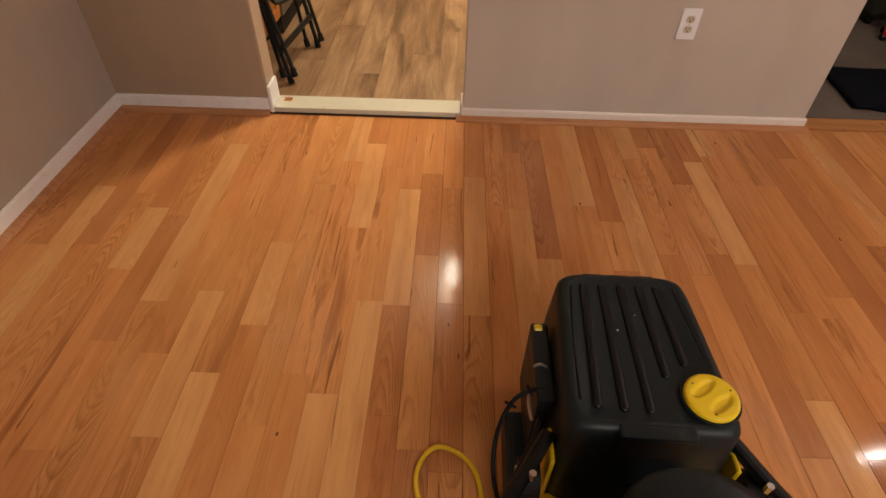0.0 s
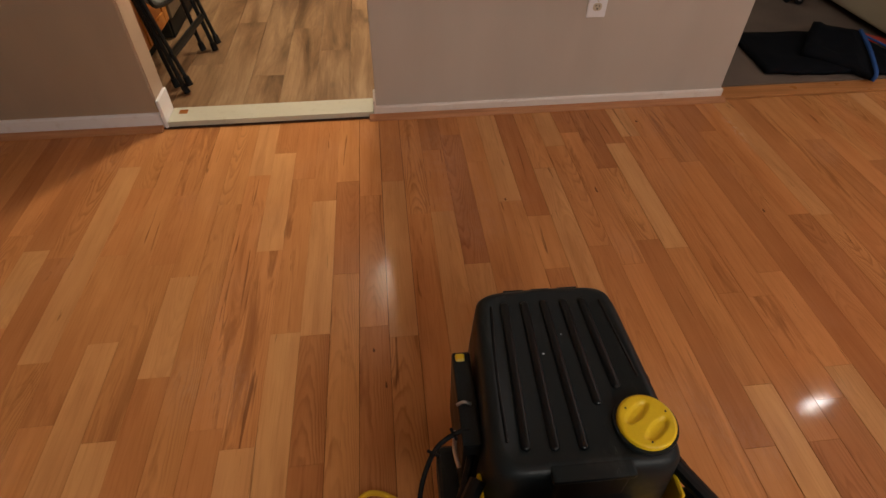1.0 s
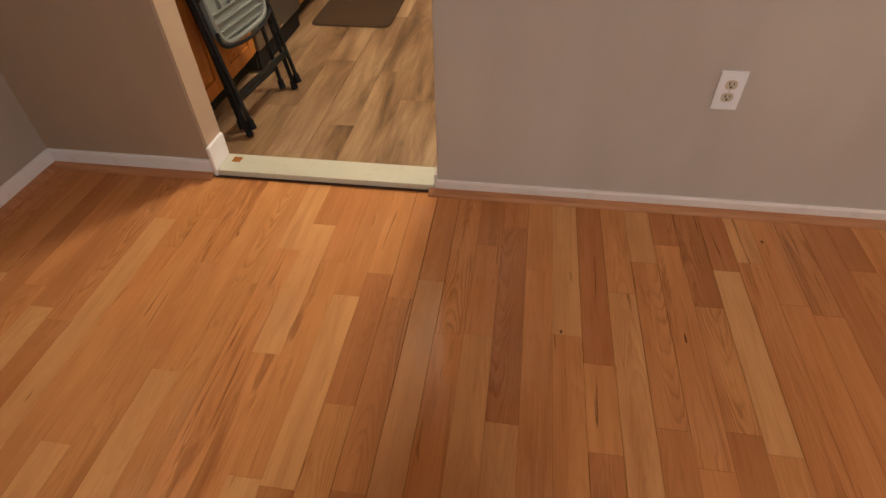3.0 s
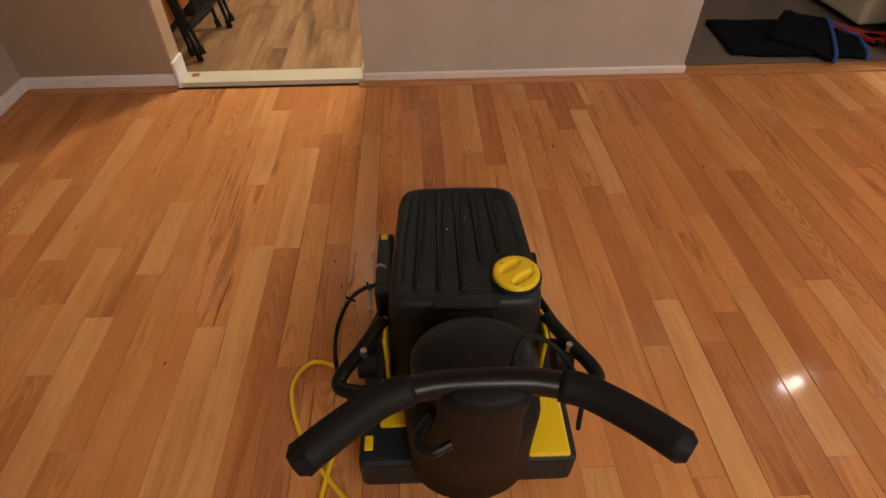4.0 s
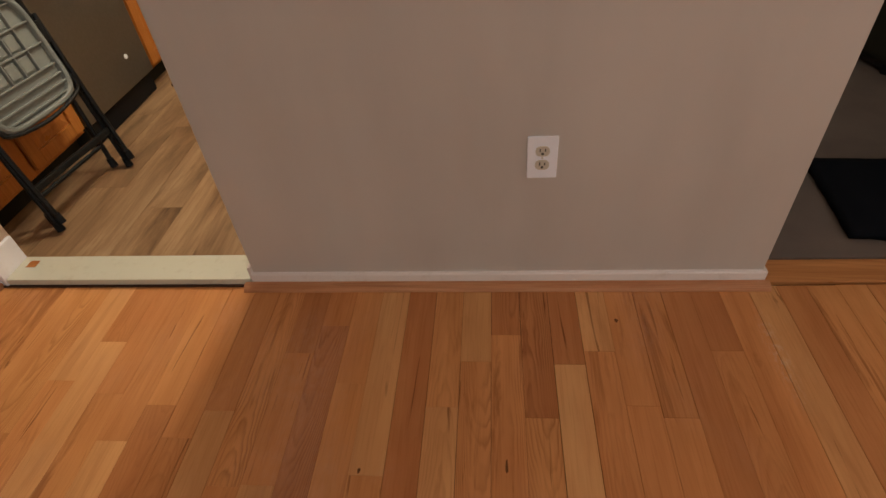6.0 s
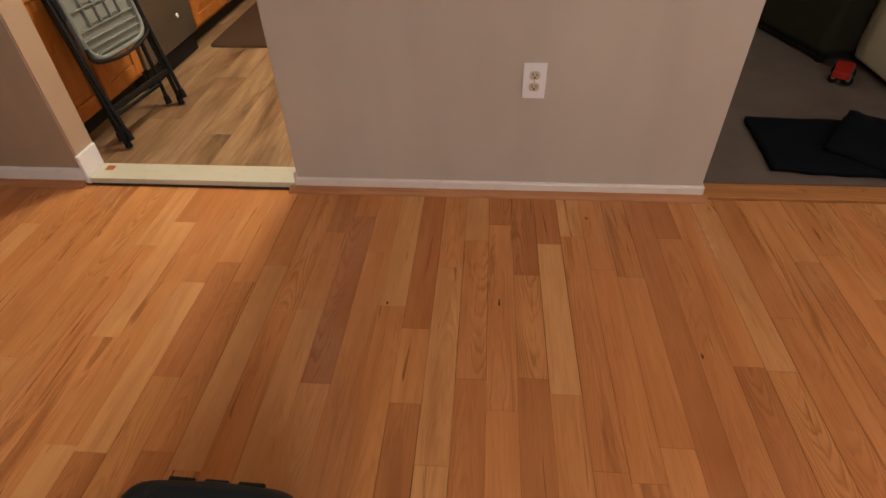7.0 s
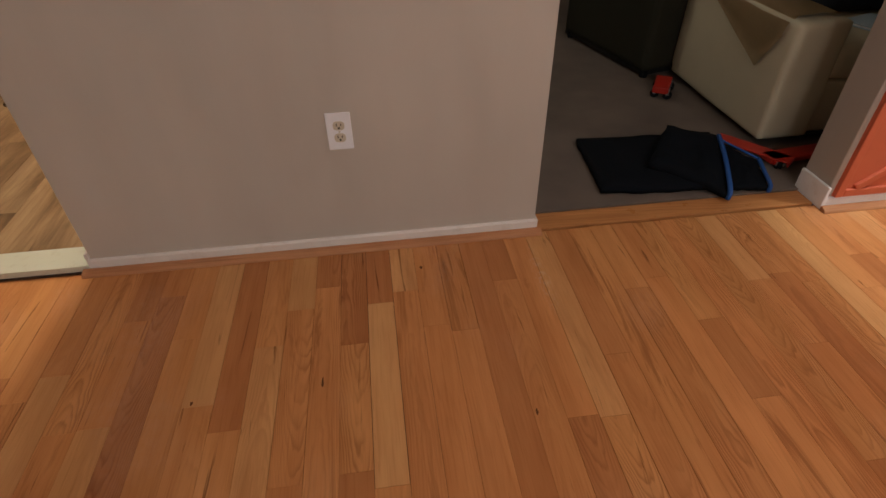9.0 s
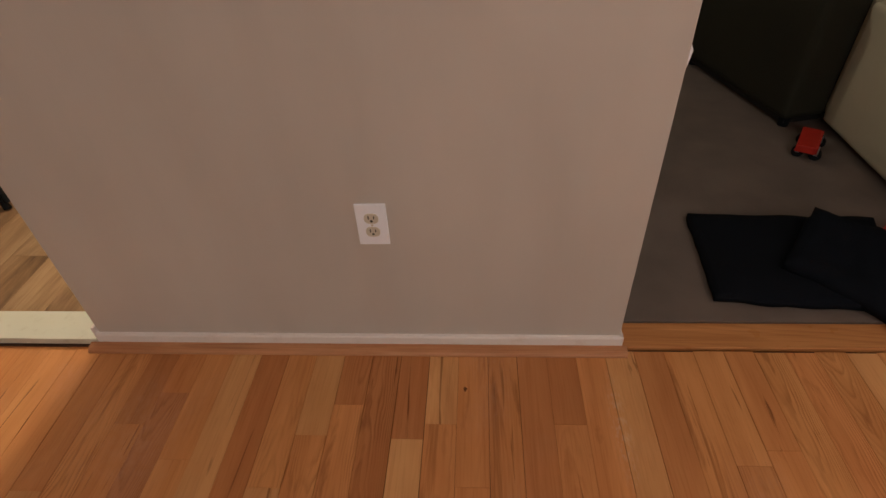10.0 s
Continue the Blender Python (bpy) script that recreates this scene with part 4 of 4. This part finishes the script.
for s in (-1, 1):
    part("yellow_strip", box((s * 0.166 - 0.004, -0.385, 0.175), (s * 0.166 + 0.004, -0.315, 0.315), 0.003, 1), YELLOW, machine)
    wheel = part("wheel", drum((s * 0.185, -0.385, 0.252), (s * 0.222, -0.385, 0.252), 0.036, sides=28), RUBBER, machine, "small black guide wheel")
    part("rim", drum((s * 0.2225, -0.385, 0.252), (s * 0.227, -0.385, 0.252), 0.020, sides=20), STEEL, wheel)
    part("stay", tube([(s * 0.163, -0.25, 0.30), (s * 0.195, -0.34, 0.30), (s * 0.240, -0.42, 0.285)], 0.0085, 10, 4), TUBE, machine)
    part("bumper_tube", tube([(s * 0.170, -0.33, 0.318), (s * 0.215, -0.40, 0.305), (s * 0.247, -0.450, 0.300), (s * 0.246, -0.478, 0.300), (s * 0.200, -0.492, 0.302), (s * 0.075, -0.500, 0.305)],
                             0.0145, 12, 6), TUBE, machine)
    part("bolt", drum((s * 0.205, -0.41, 0.305), (s * 0.205, -0.41, 0.325), 0.007, sides=6), STEEL, machine)
    part("axle", tube([(s * 0.080, -0.462, 0.285), (s * 0.170, -0.462, 0.285)], 0.008, 10, 1), STEEL, machine)
# left switch box and its latch
side_box = part("side_box", box((-0.190, -0.280, 0.13), (-0.154, -0.090, 0.345), 0.006), BLACK, machine)
part("yellow_tag", box((-0.184, -0.113, 0.343), (-0.166, -0.096, 0.350), 0.003, 1), YELLOW, side_box)
part("latch", tube([(-0.192, -0.205, 0.348), (-0.180, -0.203, 0.354), (-0.166, -0.205, 0.348)], 0.003, 8, 4), STEEL, side_box)
part("latch", tube([(-0.198, -0.245, 0.330), (-0.203, -0.275, 0.326), (-0.198, -0.305, 0.318)], 0.004, 8, 4), STEEL, side_box)
# brake cable with two clips
cable = part("cable", tube([(-0.160, -0.255, 0.338), (-0.190, -0.252, 0.342), (-0.238, -0.280, 0.334), (-0.268, -0.345, 0.300), (-0.262, -0.420, 0.245), (-0.210, -0.490, 0.165)], 0.0045, 8, 8),
             RUBBER, machine)
for x, y, z, a in ((-0.203, -0.257, 0.342, 20), (-0.240, -0.284, 0.332, 60)):
    for turn in (0, 90):
        part("clip", box((-0.012, -0.0025, -0.0025), (0.012, 0.0025, 0.0025), 0.001, 1, pose(x, y, z + 0.002, 0, 0, a + turn)), RUBBER, cable)
# motor pod behind the tank


def pod_ring(y_shift, z, rx, ry, tilt=0.10):
    return [(rx * math.cos(2 * math.pi * k / 40), y_shift + ry * math.sin(2 * math.pi * k / 40), z + tilt * ry * math.sin(2 * math.pi * k / 40)) for k in range(40)]


part("motor_housing", loft([pod_ring(-0.545, 0.14, 0.118, 0.085), pod_ring(-0.545, 0.34, 0.122, 0.088), pod_ring(-0.545, 0.40, 0.108, 0.078)]), RUBBER, machine, smooth=True)
pod = part("motor_cover", loft([pod_ring(-0.53, 0.405, 0.100, 0.070)] + [pod_ring(-0.53, 0.412 + 0.0075 * i, 0.107 - 0.003 * (i % 2), 0.076 - 0.003 * (i % 2)) for i in range(8)] +
                               [pod_ring(-0.53, 0.474, 0.100, 0.070), pod_ring(-0.53, 0.481, 0.080, 0.054), pod_ring(-0.53, 0.484, 0.030, 0.020)]), BLACK, machine, "ribbed black round motor cover", smooth=True)
# handle column, bar and grips


def oval_ring(w, d, y, z):
    return [(w * math.cos(2 * math.pi * k / 24), y + d * math.sin(2 * math.pi * k / 24), z) for k in range(24)]


column = part("column", loft([oval_ring(0.085, 0.050, -0.585, 0.20), oval_ring(0.080, 0.046, -0.605, 0.34), oval_ring(0.066, 0.034, -0.635, 0.46), oval_ring(0.064, 0.032, -0.662, 0.560),
                              oval_ring(0.060, 0.028, -0.672, 0.592), oval_ring(0.040, 0.018, -0.675, 0.600)]), RUBBER, machine, smooth=True)
part("loop_bracket", tube([(-0.075, -0.640, 0.470), (-0.095, -0.675, 0.475), (-0.075, -0.700, 0.480), (-0.045, -0.690, 0.485)], 0.007, 10, 5), TUBE, column)
part("control_cable", tube([(0.030, -0.655, 0.575), (0.060, -0.590, 0.590), (0.110, -0.585, 0.560), (0.145, -0.630, 0.520), (0.150, -0.650, 0.44)], 0.004, 8, 6), RUBBER, column)
bar = part("handle_bar", tube([(-0.105, -0.668, 0.590), (-0.05, -0.660, 0.592), (0.05, -0.660, 0.592), (0.105, -0.668, 0.590)], 0.0185, 16, 5), TUBE, machine, smooth=True)
for s in (-1, 1):
    part("grip", tube([(s * 0.098, -0.666, 0.590), (s * 0.135, -0.682, 0.592), (s * 0.185, -0.722, 0.596), (s * 0.225, -0.762, 0.600)], 0.0225, 16, 5), RUBBER, bar, "black foam grip", smooth=True)
    part("grip_end", drum((s * 0.224, -0.761, 0.600), (s * 0.231, -0.768, 0.6005), 0.0225, 0.015, 16), RUBBER, bar)
part("power_cord", tube([(-0.02, -0.66, 0.20), (-0.06, -0.72, 0.10), (-0.10, -0.78, 0.012), (-0.22, -0.62, 0.008), (-0.36, -0.46, 0.008), (-0.425, -0.30, 0.008), (-0.385, -0.215, 0.008), (-0.305, -0.245, 0.008),
                        (-0.275, -0.33, 0.008), (-0.30, -0.45, 0.008), (-0.32, -0.66, 0.008), (-0.26, -0.95, 0.008), (-0.20, -1.6, 0.008)], 0.0062, 8, 10), CORD, machine, "yellow power cord looped on the floor")

# ---- floor boards (last: many alike pieces) ----
STRIP, ORIGIN = 0.0816, 1.268
floor = setting("floor", box((ROOM_L - 0.05, ROOM_BACK, -0.04), (ROOM_R, WALL_Y + 0.002, -0.012)), GAP, "glossy refinished oak strip floor", "floor")


def board_mesh(length, material, width, joint):
    """One board, its length along y, with eased top edges; joint: the gap beside it."""
    w, e, h = width / 2 - joint, 0.0004, 0.012
    bm = bmesh.new()
    rings = [[bm.verts.new((x, y, z)) for x, y in ((-a, -b), (a, -b), (a, b), (-a, b))]
             for a, b, z in ((w, length / 2 - 0.0003, -h), (w, length / 2 - 0.0003, -e), (w - e, length / 2 - 0.0003 - e * 0.1, 0))]
    for r, s in zip(rings, rings[1:]):
        for k in range(4):
            bm.faces.new((r[k], r[(k + 1) % 4], s[(k + 1) % 4], s[k]))
    bm.faces.new(rings[-1])
    me = mesh_of(bm, material)
    return me


SHARED = {}
dice = random.Random(11)


def board(parent, x, y0, y1, material, name="board", z=0.0, width=STRIP):
    """A board from y0 to y1; boards of one length and wood share their mesh."""
    joint = dice.choice((0.0001, 0.0002, 0.0004, 0.0009))
    key = (round((y1 - y0) * 50), material.name, width, joint)
    length = key[0] / 50
    if key not in SHARED:
        SHARED[key] = board_mesh(length, material, width, joint)
    ob = new(name, SHARED[key])
    ob.parent = parent
    ob.location = (x, (y0 + y1) / 2, z)
    ob.scale = (1, (y1 - y0) / length, 1)
    return ob


# boards that stand out: strip number, near end, far end
PALE = [(-11, 2.034, 2.388), (0, 1.30, 2.352), (4, 2.145, 2.820), (2, 2.650, 3.235), (8, 2.36, 2.952), (15, 2.465, 3.235), (-7, 1.32, 2.142), (-8, 2.480, 3.014),
        (-9, 2.880, 3.235), (-12, 1.20, 1.868), (-15, 2.118, 2.98), (-1, 1.905, 2.610), (30, 2.5, 3.2), (33, 2.3, 3.1),
        (14, 1.38, 1.903), (8, 1.20, 1.850), (26, 2.490, 3.235), (23, 2.880, 3.235), (-8, 1.15, 1.817), (-13, 1.680, 2.160), (5, 2.962, 3.235), (11, 1.36, 1.883), (19, 1.705, 2.10)]
BROWN = [(3, 2.555, 3.235), (13, 3.000, 3.235), (16, 2.657, 3.235), (14, 1.908, 2.470), (7, 1.690, 2.400), (-6, 1.760, 2.128), (8, 2.955, 3.235),
         (-16, 1.960, 2.51), (-4, 1.62, 2.140), (20, 2.462, 2.740), (22, 1.755, 2.260), (-17, 2.55, 3.235), (-1, 2.980, 3.235), (6, 3.053, 3.235), (7, 2.795, 3.235),
         (12, 1.590, 3.235), (16, 1.575, 1.882), (9, 1.28, 1.690), (24, 2.25, 2.90), (28, 2.35, 2.95)]
# boards of the common tone whose ends show, and boards with bold arches
MIDDLE = [(-8, 1.817, 2.475), (-5, 1.679, 2.35), (8, 1.855, 2.355), (9, 1.685, 2.155), (6, 2.30, 3.048), (15, 1.474, 2.460), (-2, 1.585, 2.605), (2, 1.728, 2.64), (5, 2.389, 2.958), (-15, 1.40, 2.112), (16, 1.885, 2.652), (20, 1.95, 2.458), (20, 2.745, 3.235), (17, 2.05, 3.235), (18, 1.80, 2.90), (21, 2.10, 3.235)]
ARCHED = [(0, 2.358, 3.078), (-5, 1.10, 1.672), (-2, 1.10, 1.580)]
FAR_EDGE, NEAR_EDGE = WALL_Y - 0.012, 0.95
rest = bmesh.new()
first, last = math.floor((ROOM_L - ORIGIN) / STRIP), math.ceil((ROOM_R - ORIGIN) / STRIP)
for k in range(first, last):
    x = ORIGIN + STRIP * (k + 0.5)
    fixed = sorted([(a, min(b, FAR_EDGE), tone) for table, tone in ((PALE, OAK_PALE), (BROWN, OAK_DARK), (MIDDLE, OAK_MID), (ARCHED, OAK_ARCHED)) for i, a, b in table if i == k],
                   key=lambda row: row[0])
    y = ROOM_BACK + dice.uniform(0.02, 0.5)
    add_box(rest, (x - STRIP / 2 + 0.0004, ROOM_BACK, -0.012), (x + STRIP / 2 - 0.0004, y - 0.0004, 0))
    while y < FAR_EDGE - 0.01:
        ahead = [row for row in fixed if row[0] >= y - 0.01]
        if ahead and ahead[0][0] - y < 0.02:
            y1, wood_kind = ahead[0][1], ahead[0][2]
        else:
            limit = ahead[0][0] if ahead else FAR_EDGE
            y1 = y + dice.choice((0.34, 0.46, 0.58, 0.70, 0.84, 1.0, 1.2))
            if limit - y1 < 0.22:
                y1 = limit
            wood_kind = dice.choices((OAK_MID, OAK_PALE, OAK_DARK), (0.86, 0.08, 0.06))[0]
        y1 = min(y1, FAR_EDGE)
        if y1 > NEAR_EDGE and x < 4.75:
            board(floor, x, y, y1, wood_kind)
        else:
            add_box(rest, (x - STRIP / 2 + 0.0004, y + 0.0004, -0.012), (x + STRIP / 2 - 0.0004, y1 - 0.0004, 0))
        y = y1
tagged(part("boards_behind", rest, OAK_MID, floor), kind="stuff")

# kitchen floor of plank-look vinyl, staggered along y
kitchen_floor = setting("kitchen_floor", box((-0.65, WALL_Y + 0.09, -0.03), (2.0, 7.5, -0.004)), GAP, "grey-brown wood-look vinyl plank floor", "floor")
WIDE = 0.152
for k in range(-5, 9):
    x = 0.594 + WIDE * (k - 0.5)
    if x + WIDE / 2 > 2.0:
        break
    y = BACK_Y - 0.02
    first_len = (0.30, 0.82, 0.54, 1.05, 0.44, 0.92)[k % 6]
    while y < 6.4:
        y1 = y + (first_len if y < BACK_Y else 1.22)
        board(kitchen_floor, x, y, y1, VINYL, "plank", 0.008, WIDE)
        y = y1

# dark knots and mineral marks that stand out, lying in the boards: x, y, length, width
KNOT = plain("oak_knot", (0.165, 0.066, 0.026), 0.12, grain=300, spread=0.4, relief=0.0, spec=0.2)
MARKS = [(1.793, 2.672, 0.040, 0.006), (1.455, 2.651, 0.016, 0.007), (2.339, 2.500, 0.020, 0.007), (2.104, 3.101, 0.013, 0.010), (1.40, 1.990, 0.016, 0.008),
         (0.980, 2.060, 0.014, 0.007), (1.010, 1.950, 0.022, 0.005), (0.566, 1.700, 0.013, 0.007)]
for x, y, length, width in MARKS:
    ring = [(math.cos(a) * (1 + 0.25 * math.sin(3 * a + x * 9)), math.sin(a) * (1 + 0.2 * math.cos(2 * a + y * 7))) for a in [k * math.pi / 8 for k in range(16)]]
    bm = bmesh.new()
    bm.faces.new([bm.verts.new((x + c * width / 2, y + s * length / 2, 0.0004)) for c, s in ring])
    part("knot", bm, KNOT, floor)
